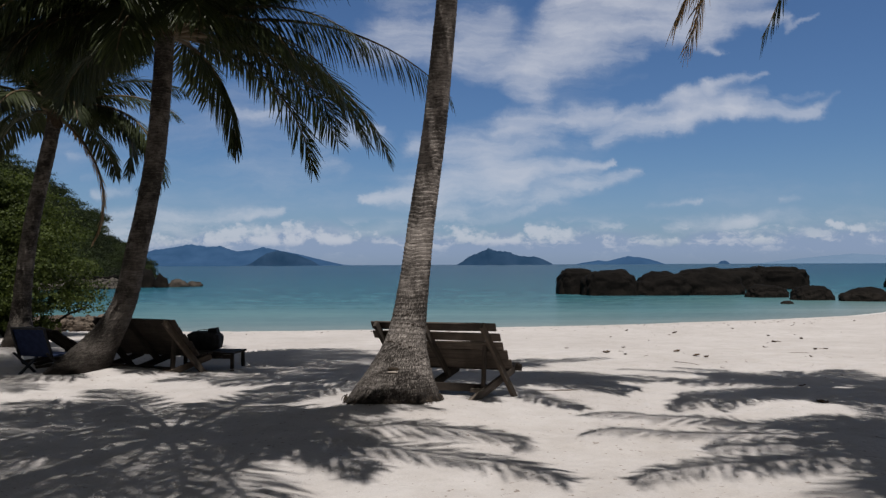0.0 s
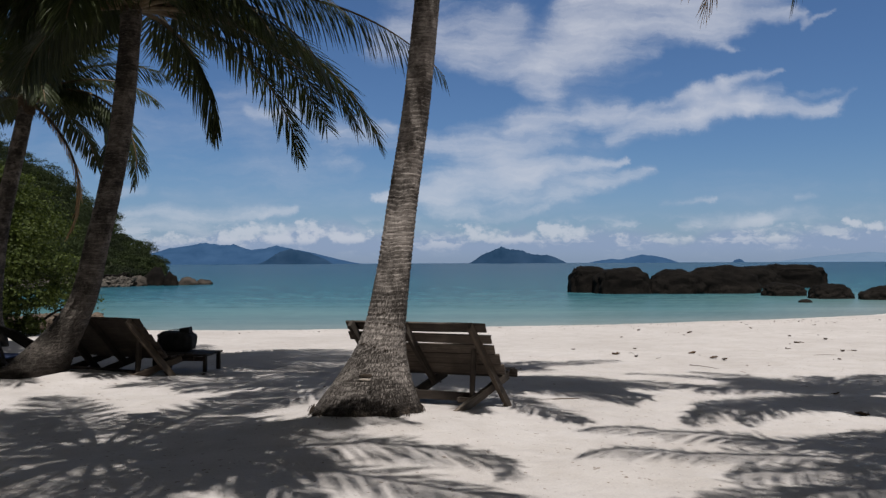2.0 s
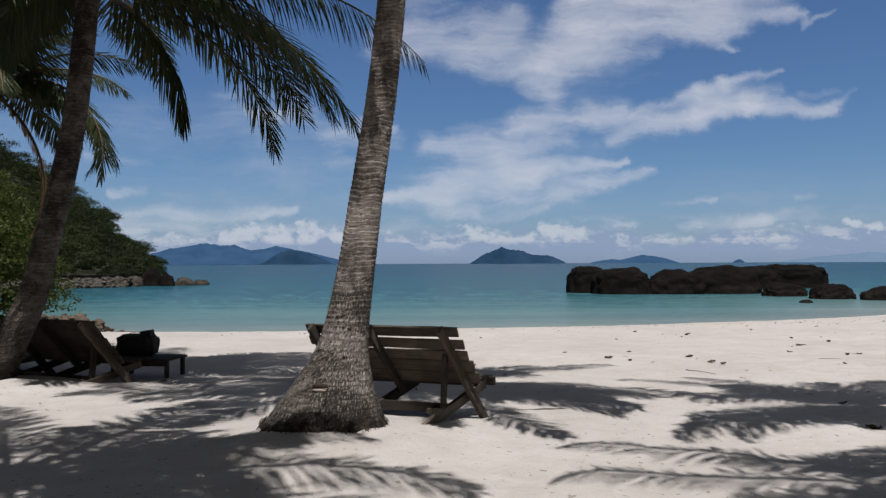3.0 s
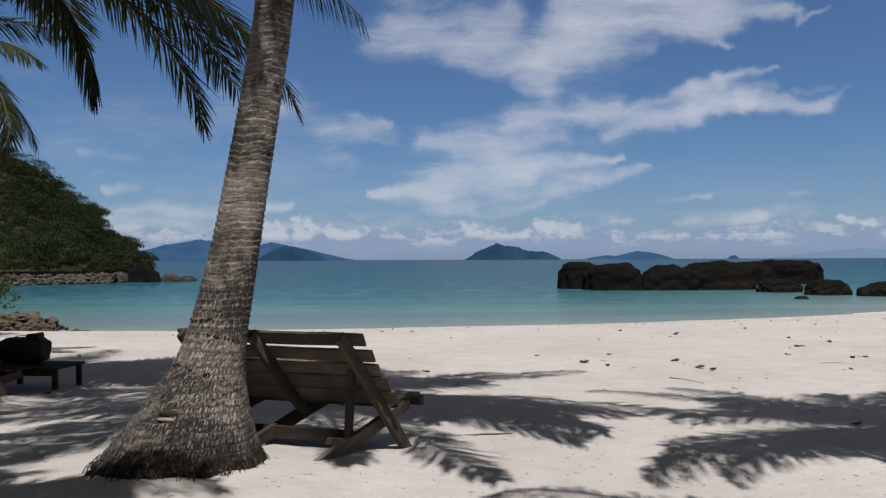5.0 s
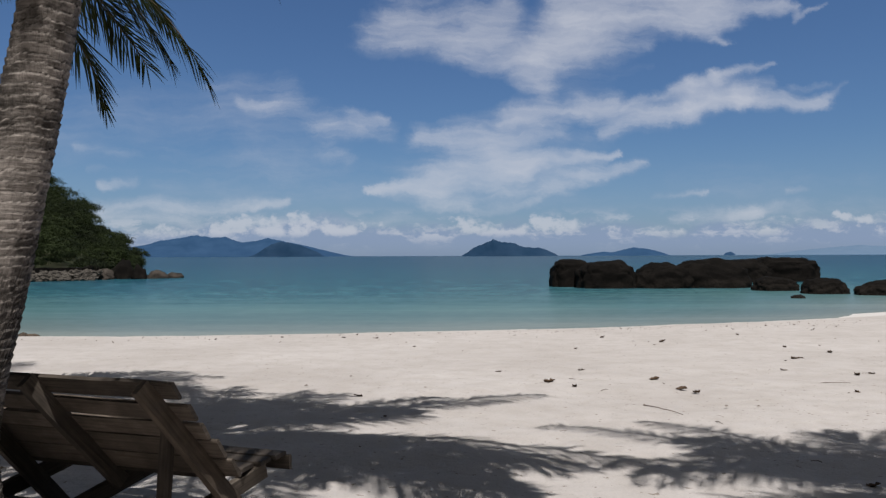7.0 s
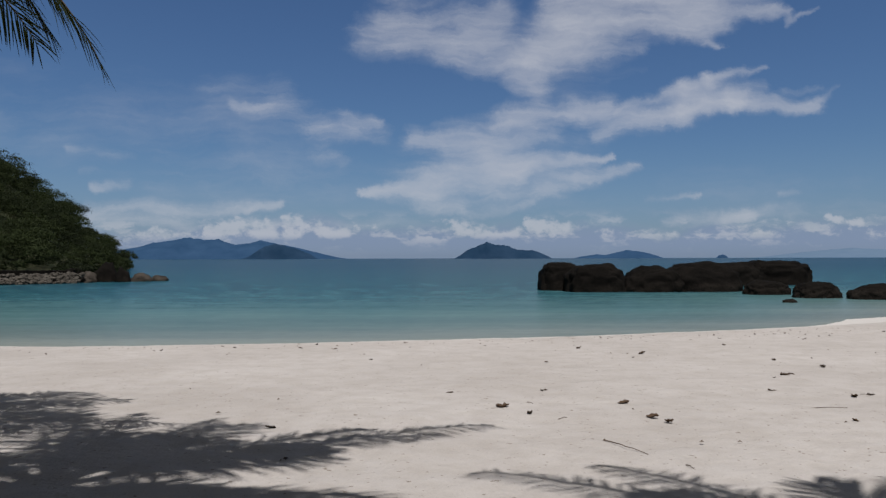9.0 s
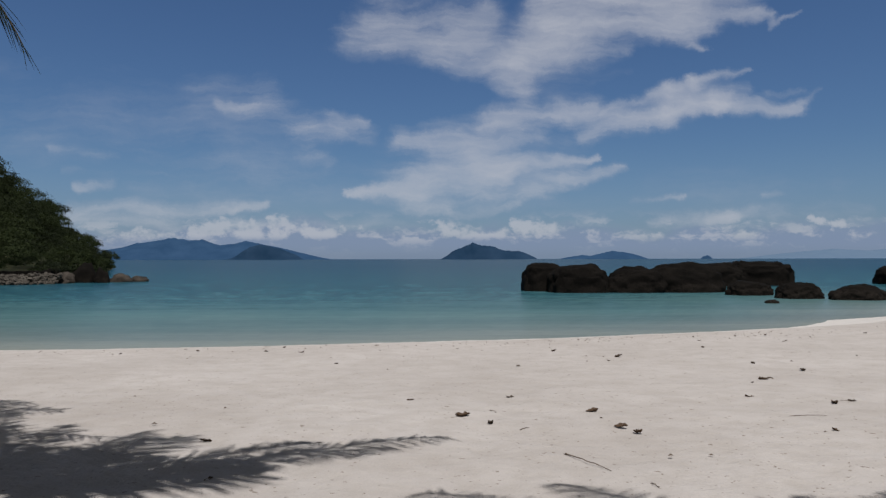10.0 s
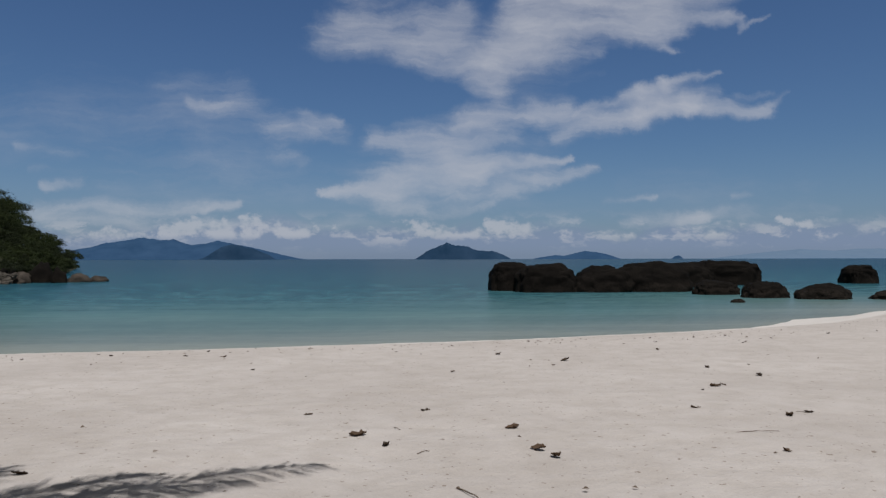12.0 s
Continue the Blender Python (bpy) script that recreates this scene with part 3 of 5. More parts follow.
def build_ground():
    xs, ys = spread(-13, 24, 0.14, 1.22, 4900), spread(1.5, 36, 0.12, 1.22, 4900)
    X, Y = np.meshgrid(xs, ys)
    Z = ground_z(X, Y)
    near = (np.abs(X) < 60) & (np.abs(Y) < 60)
    lump = np.zeros_like(Z)
    for i, j in zip(*np.nonzero(near)):
        x, y = X[i, j], Y[i, j]
        f = 1.0 - 0.6 * min(1, max(0, (y - 12) / 8))
        lump[i, j] = f * (0.026 * noise.noise((x * 0.9, y * 0.9, 3.1)) + 0.024 * noise.noise((x * 2.3, y * 2.3, 7.7)) + 0.017 * noise.noise((x * 5.2, y * 5.2, 1.2))) + 0.03 * noise.noise((x * 0.25, y * 0.25, 9.0))
    Z = Z + lump
    ny, nx = X.shape
    verts = np.stack([X, Y, Z], -1).reshape(-1, 3)
    i, j = np.meshgrid(np.arange(ny - 1), np.arange(nx - 1), indexing="ij")
    a = (i * nx + j).ravel()
    faces = np.stack([a, a + 1, a + nx + 1, a + nx], -1)
    ob = mesh_ob("ground", verts.tolist(), faces.tolist(), SAND, None, True)
    ob.data.attributes.new("washed", "FLOAT", "POINT").data.foreach_set("value", smoothstep(-0.2, 0.6, Y - crest(X)).ravel().astype(np.float32))
    return tagged(ob, "pale coral sand beach sloping down to the sea", "beach", kind="structure")


def build_sea():
    xs = spread(-60, 80, 2.0, 1.25, 4950)
    ys = np.concatenate([np.arange(22, 60, 0.5), np.geomspace(60, 4950, 60)])
    X, Y = np.meshgrid(xs, ys)
    ny, nx = X.shape
    verts = np.stack([X, Y, np.full_like(X, SEA)], -1).reshape(-1, 3)
    i, j = np.meshgrid(np.arange(ny - 1), np.arange(nx - 1), indexing="ij")
    a = (i * nx + j).ravel()
    faces = np.stack([a, a + 1, a + nx + 1, a + nx], -1)
    ob = mesh_ob("water", verts.tolist(), faces.tolist(), WATER, None, True)
    att = ob.data.attributes.new("offshore", "FLOAT", "POINT")
    edge = crest(X) + 7.1
    att.data.foreach_set("value", (Y - edge).ravel().astype(np.float32))
    return tagged(ob, "calm turquoise sea deepening to blue offshore", "sea", kind="structure")


build_ground()
build_sea()


# ---- distance: islands, headland, rocks ----
def island(name, label, dist, ridge, material, seed):
    """A far island: ridge rows are (bearing across, height) of its skyline, both as tangents in thousandths."""
    xs, hs = [r[0] * dist / 1000 for r in ridge], [r[1] * dist / 1000 for r in ridge]
    nx, ny = 150, 14
    x0, x1 = xs[0], xs[-1]
    verts, faces = [], []
    for i in range(nx + 1):
        s = i / nx
        x = x0 + (x1 - x0) * s
        hgt = float(np.interp(x, xs, hs)) + 3.0
        fade = min(1, 12 * s, 12 * (1 - s))
        for j in range(ny + 1):
            q = j / ny * 2 - 1
            crag = 1 + 0.06 * fade * noise.noise((s * 22 + seed, q * 3, 0.3)) + 0.035 * fade * noise.noise((s * 75 + seed, q * 9, 1.3))
            verts.append((x, dist + (x1 - x0) * 0.2 * q, SEA - 3 + hgt * max(0, 1 - abs(q) ** 1.4) * crag))
    for i in range(nx):
        for j in range(ny):
            a = i * (ny + 1) + j
            faces.append((a, a + ny + 1, a + ny + 2, a + 1))
    return tagged(mesh_ob(name, verts, faces, material, None, True), label, "island", kind="structure")


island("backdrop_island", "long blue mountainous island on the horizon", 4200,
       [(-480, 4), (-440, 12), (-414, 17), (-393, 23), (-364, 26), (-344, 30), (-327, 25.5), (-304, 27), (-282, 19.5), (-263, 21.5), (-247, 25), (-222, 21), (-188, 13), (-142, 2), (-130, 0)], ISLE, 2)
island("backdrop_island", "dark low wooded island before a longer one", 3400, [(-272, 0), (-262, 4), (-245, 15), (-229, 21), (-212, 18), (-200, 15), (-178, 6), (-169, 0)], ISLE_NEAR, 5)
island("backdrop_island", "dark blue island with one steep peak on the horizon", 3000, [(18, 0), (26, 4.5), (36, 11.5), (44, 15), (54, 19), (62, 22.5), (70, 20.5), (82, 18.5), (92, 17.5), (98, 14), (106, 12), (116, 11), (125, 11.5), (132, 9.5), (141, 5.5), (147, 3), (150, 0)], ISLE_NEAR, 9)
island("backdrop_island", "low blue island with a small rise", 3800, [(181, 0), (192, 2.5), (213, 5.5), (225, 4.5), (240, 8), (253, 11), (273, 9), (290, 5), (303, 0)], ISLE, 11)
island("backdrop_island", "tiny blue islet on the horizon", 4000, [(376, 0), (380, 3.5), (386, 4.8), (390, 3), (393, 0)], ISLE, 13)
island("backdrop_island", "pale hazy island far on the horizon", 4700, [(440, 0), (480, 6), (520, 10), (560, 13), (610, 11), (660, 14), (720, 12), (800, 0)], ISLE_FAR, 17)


def hill_height(x, y):
    """Wooded headland, highest to the west, running down to a point in the bay."""
    u = (-81 - x * 200 / y)
    H = np.interp(u, [-6, -1, 2, 6, 10, 15, 22, 30, 40, 60, 100], [-14, -1.5, 1.2, 3.0, 5.6, 10.6, 17.0, 25.5, 32, 39, 46])
    lift = smoothstep(112, 195, y) * 0.9 + 0.1 * smoothstep(106, 122, y)
    fall = smoothstep(330, 240, y)
    return SEA - 0.4 + (H + 1.3) * lift * fall * 0.83


def build_headland():
    xs, ys = np.linspace(-260, -42, 90), np.linspace(96, 330, 70)
    X, Y = np.meshgrid(xs, ys)
    Z = hill_height(X, Y)
    ny, nx = X.shape
    i, j = np.meshgrid(np.arange(ny - 1), np.arange(nx - 1), indexing="ij")
    a = (i * nx + j).ravel()
    ob = mesh_ob("headland", np.stack([X, Y, Z], -1).reshape(-1, 3).tolist(), np.stack([a, a + 1, a + nx + 1, a + nx], -1).tolist(), SOIL, None, True)
    tagged(ob, "steep wooded headland closing the bay", "hill", kind="structure")


def leaf_cloud(rng, centres, radii, per, size, squash=0.8, jitter=0.55, tri=False):
    """Leaf quads scattered over the shells of many crowns; numpy throughout."""
    n = len(centres)
    c = np.repeat(centres, per, 0)
    r = np.repeat(radii, per)
    d = rng.normal(size=(n * per, 3))
    d /= np.linalg.norm(d, axis=1)[:, None]
    d[:, 2] = np.where(d[:, 2] < -0.35, -d[:, 2] * 0.8, d[:, 2])
    lob = 1 + 0.25 * np.sin(d[:, 0] * 5 + c[:, 0]) * np.sin(d[:, 1] * 4 + c[:, 1]) + 0.18 * np.sin(d[:, 2] * 9 + c[:, 0] * 1.7)
    p = c + d * (r * lob * rng.uniform(0.72, 1.08, n * per))[:, None] * np.array([1, 1, squash])
    nrm = d + rng.normal(size=d.shape) * jitter
    nrm /= np.linalg.norm(nrm, axis=1)[:, None]
    t = np.cross(nrm, rng.normal(size=d.shape))
    t /= np.linalg.norm(t, axis=1)[:, None]
    b = np.cross(nrm, t)
    s = (np.repeat(size, per) if np.ndim(size) else size) * rng.uniform(0.6, 1.35, n * per)
    s = s[:, None]
    k = len(p)
    if tri:
        return np.stack([p - t * s, p + b * s * 0.6, p + t * s], 1).reshape(-1, 3), np.arange(k * 3).reshape(-1, 3)
    verts = np.stack([p - t * s, p + b * s * 0.45 - t * 0.1 * s, p + t * s, p - b * s * 0.45 - t * 0.1 * s], 1).reshape(-1, 3)
    return verts, np.arange(k * 4).reshape(-1, 4)


def build_forest():
    rng = np.random.default_rng(4)
    pts, rad, tone, made = [], [], [], 0
    while made < 760:
        y = rng.uniform(108, 262)
        x = rng.uniform(-230, -44)
        u = -81 - x * 200 / y
        if u < -0.5 or u > 80:
            continue
        made += 1
        z = float(hill_height(x, y))
        r = rng.uniform(1.8, 5.2) * (0.6 + y / 420) * (0.5 if u < 5 else 0.75 if u < 14 else 1)
        tall = r * rng.uniform(0.1, 1.15)
        shade_ = rng.choice((0.05, 0.3, 0.55, 0.95), p=(0.34, 0.3, 0.22, 0.14))
        # each crown is a dome of smaller leaf clumps
        for _ in range(15):
            d = rng.normal(size=3)
            d /= np.linalg.norm(d)
            d[2] = abs(d[2]) * 0.75 - 0.05
            pts.append((x + d[0] * r * 0.8, y + d[1] * r * 0.8, z + tall + d[2] * r * 0.7))
            rad.append(r * rng.uniform(0.22, 0.40))
            tone.append(min(1.0, max(0.0, shade_ + rng.uniform(-0.12, 0.12))))
    pts, rad = np.array(pts), np.array(rad)
    per = 74
    v, f = leaf_cloud(rng, pts, rad, per, 0.12 + 0.075 * rad, 0.7, 0.4, True)
    ob = quick_mesh("forest", v, f, FOREST)
    ob.data.attributes.new("tone", "FLOAT", "POINT").data.foreach_set("value", np.repeat(np.array(tone), per * 3).astype(np.float32))
    tagged(ob, "dense dark green tropical woodland on the headland", "woodland", kind="stuff")
    # unseen grove added behind the beach: closes the land side, blocks sky light
    pts, rad = [], []
    for _ in range(480):
        x, y = rng.uniform(-45, 45), rng.uniform(-24, -7)
        r = rng.uniform(1.3, 3.0)
        pts.append((x, y, rng.uniform(0.6, 14.0)))
        rad.append(r)
    for _ in range(110):
        x, y = rng.uniform(-40, -17), rng.uniform(-6, 20)
        pts.append((x, y, rng.uniform(0.5, 6.5)))
        rad.append(rng.uniform(1.2, 2.4))
    v, f = leaf_cloud(rng, np.array(pts), np.array(rad), 260, 0.30, 0.95, 0.5, True)
    ob = quick_mesh("grove", v, f, FOREST)
    ob.data.attributes.new("tone", "FLOAT", "POINT").data.foreach_set("value", np.repeat(rng.uniform(0, 1, len(pts)), 260 * 3).astype(np.float32))
    tagged(ob, "unseen green grove added behind the beach to block sky light", "woodland", kind="stuff")


build_headland()
build_forest()


def rock_mesh(name, size, seed, material, at, parent=None, detail=4, flat=0.35, craggy=0.10, power=0.6, turn=0.0, label="", category="rock", group=""):
    """A rounded boulder, broad foot below the water or sand; size is full width, depth, height."""
    bm = bmesh.new()
    bmesh.ops.create_icosphere(bm, subdivisions=detail, radius=1.0)
    sx, sy, sz = size[0] / 2, size[1] / 2, size[2]
    for v in bm.verts:
        d = v.co.normalized()
        n1 = noise.noise(d * 1.4 + Vector((seed, 0, 0)))
        n2 = noise.noise(d * 3.6 + Vector((0, seed, 0)))
        n3 = noise.noise(d * 9.0 + Vector((0, 0, seed)))
        n4 = noise.noise(d * 22.0 + Vector((seed, seed, 0)))
        k = 1 + craggy * (n1 * 1.1 + n2 * 0.8 + n3 * 0.45 + n4 * 0.22)
        q = Vector([math.copysign(abs(c) ** power, c) for c in d]) * k
        z = q.z if q.z > 0 else q.z * flat
        v.co = Vector((q.x * sx * 0.93, q.y * sy * 0.93, z * sz * 0.93))
    ob = part(name, bm, material, parent, smooth=True)
    ob.matrix_basis = pose(*at, 0, 0, turn)
    if label:
        tagged(ob, label, category, group)
    return ob


G = "black rocks in the bay"
BLACK = "black weathered basalt boulder standing in shallow water"
for (x0, x1, y, top, dep, sd, pw, lab) in [
        (12.4, 17.4, 80.6, 1.30, 3.8, 1.3, .52, BLACK), (14.3, 20.9, 77.2, 1.2, 4.5, 2.9, .68, BLACK), (19.8, 26.6, 77.0, 0.9, 4.6, 4.1, .85, BLACK), (23.0, 32.6, 77.6, 1.42, 5.2, 5.2, .95, BLACK),
        (32.8, 41.0, 93.0, 1.2, 6.0, 6.6, .78, BLACK), (38.6, 46.6, 94.5, 1.36, 6.5, 7.7, .52, BLACK),
        (29.3, 33.4, 71.0, -0.45, 3.0, 8.8, .7, "low black rock barely above the water"), (31.0, 35.1, 65.5, -0.3, 3.0, 9.4, .85, "low rounded black rock in the shallows"),
        (34.2, 39.0, 63.4, -0.5, 3.2, 10.5, .9, "low rounded black rock in the shallows"), (27.3, 28.4, 59.2, -1.52, 0.9, 11.2, .8, "small black stone awash in the shallows"),
        (58.8, 63.0, 96.5, 0.75, 4.0, 12.6, .6, "black dome-shaped rock standing alone in the bay"), (39.6, 46.8, 62.4, -0.95, 3.0, 13.4, .85, "low rounded black rock in the shallows")]:
    rock_mesh("rock", ((x1 - x0) * 0.98, dep, (top - SEA) * 0.94 + 0.05), sd, ROCK_BLACK, ((x0 + x1) / 2, y, SEA - 0.05), label=lab, group=G, flat=0.5, power=pw, detail=5, craggy=0.11)

# boulders and rubble bank at the headland's foot
HB = "boulders at the headland"
for x, y, w, h, sd, mat, lab in [(-42.1, 109.2, 2.1, 1.75, 21, ROCK_BLACK, "upright dark boulder at the water's edge"), (-44.8, 110, 3.1, 2.4, 22, ROCK_BLACK, "large dark boulder at the water's edge"),
                                 (-40.7, 112, 3.0, 0.95, 23, ROCK_BROWN, "low brown boulder in the water"), (-38.9, 114, 2.5, 0.65, 24, ROCK_BROWN, "low brown boulder in the water"),
                                 (-46.4, 108, 2.2, 1.5, 25, ROCK_BROWN, "brown boulder at the water's edge"), (-48.4, 108, 3.0, 2.0, 26, ROCK_BLACK, "large dark boulder at the water's edge"),
                                 (-50.8, 106, 2.6, 1.2, 27, ROCK_BROWN, "brown boulder at the water's edge"), (-45.9, 106.5, 1.5, 0.5, 28, ROCK_BROWN, "low brown boulder in the water")]:
    rock_mesh("boulder", (w * 1.12, w * 0.9, h + 0.27), sd, mat, (x, y, SEA - 0.05), detail=3, label=lab, category="boulder", group=HB, flat=0.5, power=1.0, craggy=0.24)


def stones(name, label, spots, material, seed, lo, hi):
    """Many small rubble stones in one mesh."""
    rng = random.Random(seed)
    base = bmesh.new()
    bmesh.ops.create_icosphere(base, subdivisions=2, radius=1.0)
    bv = np.array([v.co[:] for v in base.verts])
    bf = np.array([[v.index for v in f.verts] for f in base.faces])
    base.free()
    V, F = [], []
    for k, (x, y, z) in enumerate(spots):
        s = rng.uniform(lo, hi)
        v = bv * (1 + np.array([[rng.uniform(-0.25, 0.25)] for _ in range(len(bv))])) * np.array([s * rng.uniform(0.8, 1.5), s, s * rng.uniform(0.5, 0.9)])
        a = rng.uniform(0, 6.3)
        rot = np.array([[math.cos(a), -math.sin(a), 0], [math.sin(a), math.cos(a), 0], [0, 0, 1]])
        V.append(v @ rot.T + np.array([x, y, z]))
        F.append(bf + k * len(bv))
    ob = mesh_ob(name, np.concatenate(V).tolist(), np.concatenate(F).tolist(), material)
    return tagged(ob, label, "stones", kind="stuff")


rr = random.Random(8)
stones("rubble_bank", "bank of brown and pale rubble stones along the headland's shore",
       [(x, 94 + max(0.0, x + 56) * 1.0 + 2.2 * q + rr.uniform(-0.3, 0.3), SEA + 1.25 * q) for x, q in [(rr.uniform(-84, -46), rr.uniform(0, 1)) for _ in range(1300)]], ROCK_RUBBLE, 3, 0.16, 0.4)
bmq = beam_bm((-92, 98.5, -0.55), (-47.5, 106.5, -0.55), 1.2, 0.9, bevel=0.05, wobble=0.05, rng=random.Random(2))
qw = empty("sea_wall", "low dark stone sea wall below the woods", "sea wall", kind="structure")
part("wall", bmq, ROCK_BLACK, qw)

# rubble and rocks where the shrubs meet the beach
stones("shore_rubble", "brown rubble stones at the edge of the beach",
       [(x, y, -1.38 + 0.6 * smoothstep(-11.9, -13.6, x) + rr.uniform(-0.1, 0.25)) for x, y in [(-11.45 - 4.8 * rr.random() ** 0.8, rr.uniform(26.3, 29.5)) for _ in range(420)]], ROCK_SHORE, 6, 0.07, 0.22)


# ---- palms ----
def spline(points, n):
    """Smooth path through the points, n samples."""
    p = np.array(points, float)
    k = len(p)
    tt = np.linspace(0, k - 1, n)
    out = []
    for t in tt:
        i = min(int(t), k - 2)
        f = t - i
        p0, p1, p2, p3 = p[max(i - 1, 0)], p[i], p[i + 1], p[min(i + 2, k - 1)]
        out.append(0.5 * ((2 * p1) + (p2 - p0) * f + (2 * p0 - 5 * p1 + 4 * p2 - p3) * f * f + (3 * p1 - p0 - 3 * p2 + p3) * f ** 3))
    return np.array(out)


def trunk(parent, path, material, seed, step=0.018, sides=40, ring=0.07, label=""):
    """path: rows of x, y, z, radius. Ring scars, flared root, uneven girth; each row between two scars has its own grain."""
    rng = random.Random(seed)
    dense = spline(path, 60)
    length = np.concatenate([[0], np.cumsum(np.linalg.norm(np.diff(dense[:, :3], axis=0), axis=1))])
    marks, v = [0.0], 0.0
    while v < length[-1]:
        v += ring * rng.uniform(0.7, 1.3) * (0.58 if v < 1.0 else 0.62 if v < 1.6 else 0.72)
        marks.append(v)
    rise = [rng.uniform(0.5, 1.3) for _ in marks]
    shift = [0.013 * k + 40 * (k // 3) for k in range(len(marks))]
    n = int(length[-1] / step)
    s = np.linspace(0, length[-1], n)
    P = np.stack([np.interp(s, length, dense[:, k]) for k in range(4)], -1)
    row_r = [float(np.interp(q, length, dense[:, 3])) for q in marks]
    mk = np.array(marks)
    verts, uvs, scars = [], [], []
    for i in range(n):
        c, r = P[i, :3], P[i, 3]
        w = r / P[-1, 3]
        for j in range(sides + 1):
            a = 2 * math.pi * j / sides
            ca, sa = math.cos(a), math.sin(a)
            sv = s[i] + 0.026 * noise.noise((ca * 1.3, sa * 1.3, s[i] * 1.5 + seed)) + 0.017 * noise.noise((ca * 6 * w ** 0.5, sa * 6 * w ** 0.5, s[i] * 4))
            k = min(max(int(np.searchsorted(mk, sv)), 1), len(mk) - 1)
            f = min(1.0, max(0.0, (sv - mk[k - 1]) / (mk[k] - mk[k - 1])))
            relief = (0.010 * f ** 1.4 - 0.004) * rise[k] * (0.5 if c[2] < 0.8 else 0.95)
            lob = 1 + 0.045 * noise.noise((ca * 1.1, sa * 1.1, c[2] * 0.7 + seed)) + 0.06 * noise.noise((ca * 2.6, sa * 2.6, seed)) * max(0, w - 1.6)
            fib = 0.005 * noise.noise((ca * 14 * r / 0.2, sa * 14 * r / 0.2, c[2] * 9))
            rad = r * lob + relief + fib
            verts.append((c[0] + ca * rad, c[1] + sa * rad, c[2]))
            uvs.append((a * row_r[k] + shift[k], s[i]))
            scars.append(f)
    m = sides + 1
    i, j = np.meshgrid(np.arange(n - 1), np.arange(sides), indexing="ij")
    q = (i * m + j).ravel()
    ob = mesh_ob("trunk", verts, np.stack([q, q + 1, q + m + 1, q + m], -1).tolist(), material, parent, True, label, uvs)
    ob.data.attributes.new("scar", "FLOAT", "POINT").data.foreach_set("value", np.array(scars, dtype=np.float32))
    return ob


def root_fringe(parent, x, y, r, seed, count=110):
    """Stringy rootlets that show where the trunk meets the sand."""
    rng = random.Random(seed)
    V, F = [], []
    for k in range(count):
        a = rng.uniform(0, 6.283)
        r0 = r * rng.uniform(0.93, 1.0)
        r1 = r0 + rng.uniform(0.02, 0.07)
        aa = a + rng.uniform(-0.12, 0.12)
        p0 = Vector((x + math.cos(a) * r0, y + math.sin(a) * r0, gz(x + math.cos(a) * r0, y + math.sin(a) * r0) + rng.uniform(0.02, 0.07)))
        p2 = Vector((x + math.cos(aa) * r1, y + math.sin(aa) * r1, gz(x + math.cos(aa) * r1, y + math.sin(aa) * r1) - 0.02))
        p1 = p0.lerp(p2, 0.5) + Vector((0, 0, 0.02))
        th = rng.uniform(0.003, 0.007)
        for p, q in ((p0, 1.0), (p1, 0.8), (p2, 0.4)):
            for e in range(4):
                V.append(p + Vector((math.cos(e * 1.571 + 0.4), math.sin(e * 1.571 + 0.4), 0.6 * math.sin(e * 1.571))) * th * q)
        o = k * 12
        for lv in (0, 4):
            for e in range(4):
                F.append((o + lv + e, o + lv + (e + 1) % 4, o + lv + 4 + (e + 1) % 4, o + lv + 4 + e))
    tagged(mesh_ob("root_fringe", V, F, ROOT, parent, True, "fringe of stringy dark rootlets"), kind="stuff")


def frond_curve(base, az, e0, droop, length, n=26):
    """Points along a drooping stalk: elevation falls from e0 by droop over its length."""
    p, out = Vector(base), []
    for i in range(n + 1):
        s = i / n
        out.append(p.copy())
        e = e0 - droop * s ** 1.25
        p = p + Vector((math.cos(az) * math.cos(e), math.sin(az) * math.cos(e), math.sin(e))) * (length / n)
    return out


def frond_to(base, tip, e0):
    """Heading, droop and length so that a stalk from base ends at tip."""
    d = Vector(tip) - Vector(base)
    az = math.atan2(d.y, d.x)
    hd = math.hypot(d.x, d.y)
    best = None
    for k in range(10, 200):
        droop = k * 0.02
        q = frond_curve((0, 0, 0), 0.0, e0, droop, 1.0)[-1]
        if q.x < 0.1:
            continue
        ln = hd / q.x
        err = abs(q.z * ln - d.z) + (10 if ln > 7 else 0)
        if best is None or err < best[0]:
            best = (err, droop, ln)
    return az, best[1], best[2]


def shading(x, y, h):
    """The place at height h over the sand from which a tip shades the ground at (x, y)."""
    return (x + SUN_WAY.x / SUN_WAY.z * h, y + SUN_WAY.y / SUN_WAY.z * h, gz(x, y) + h)


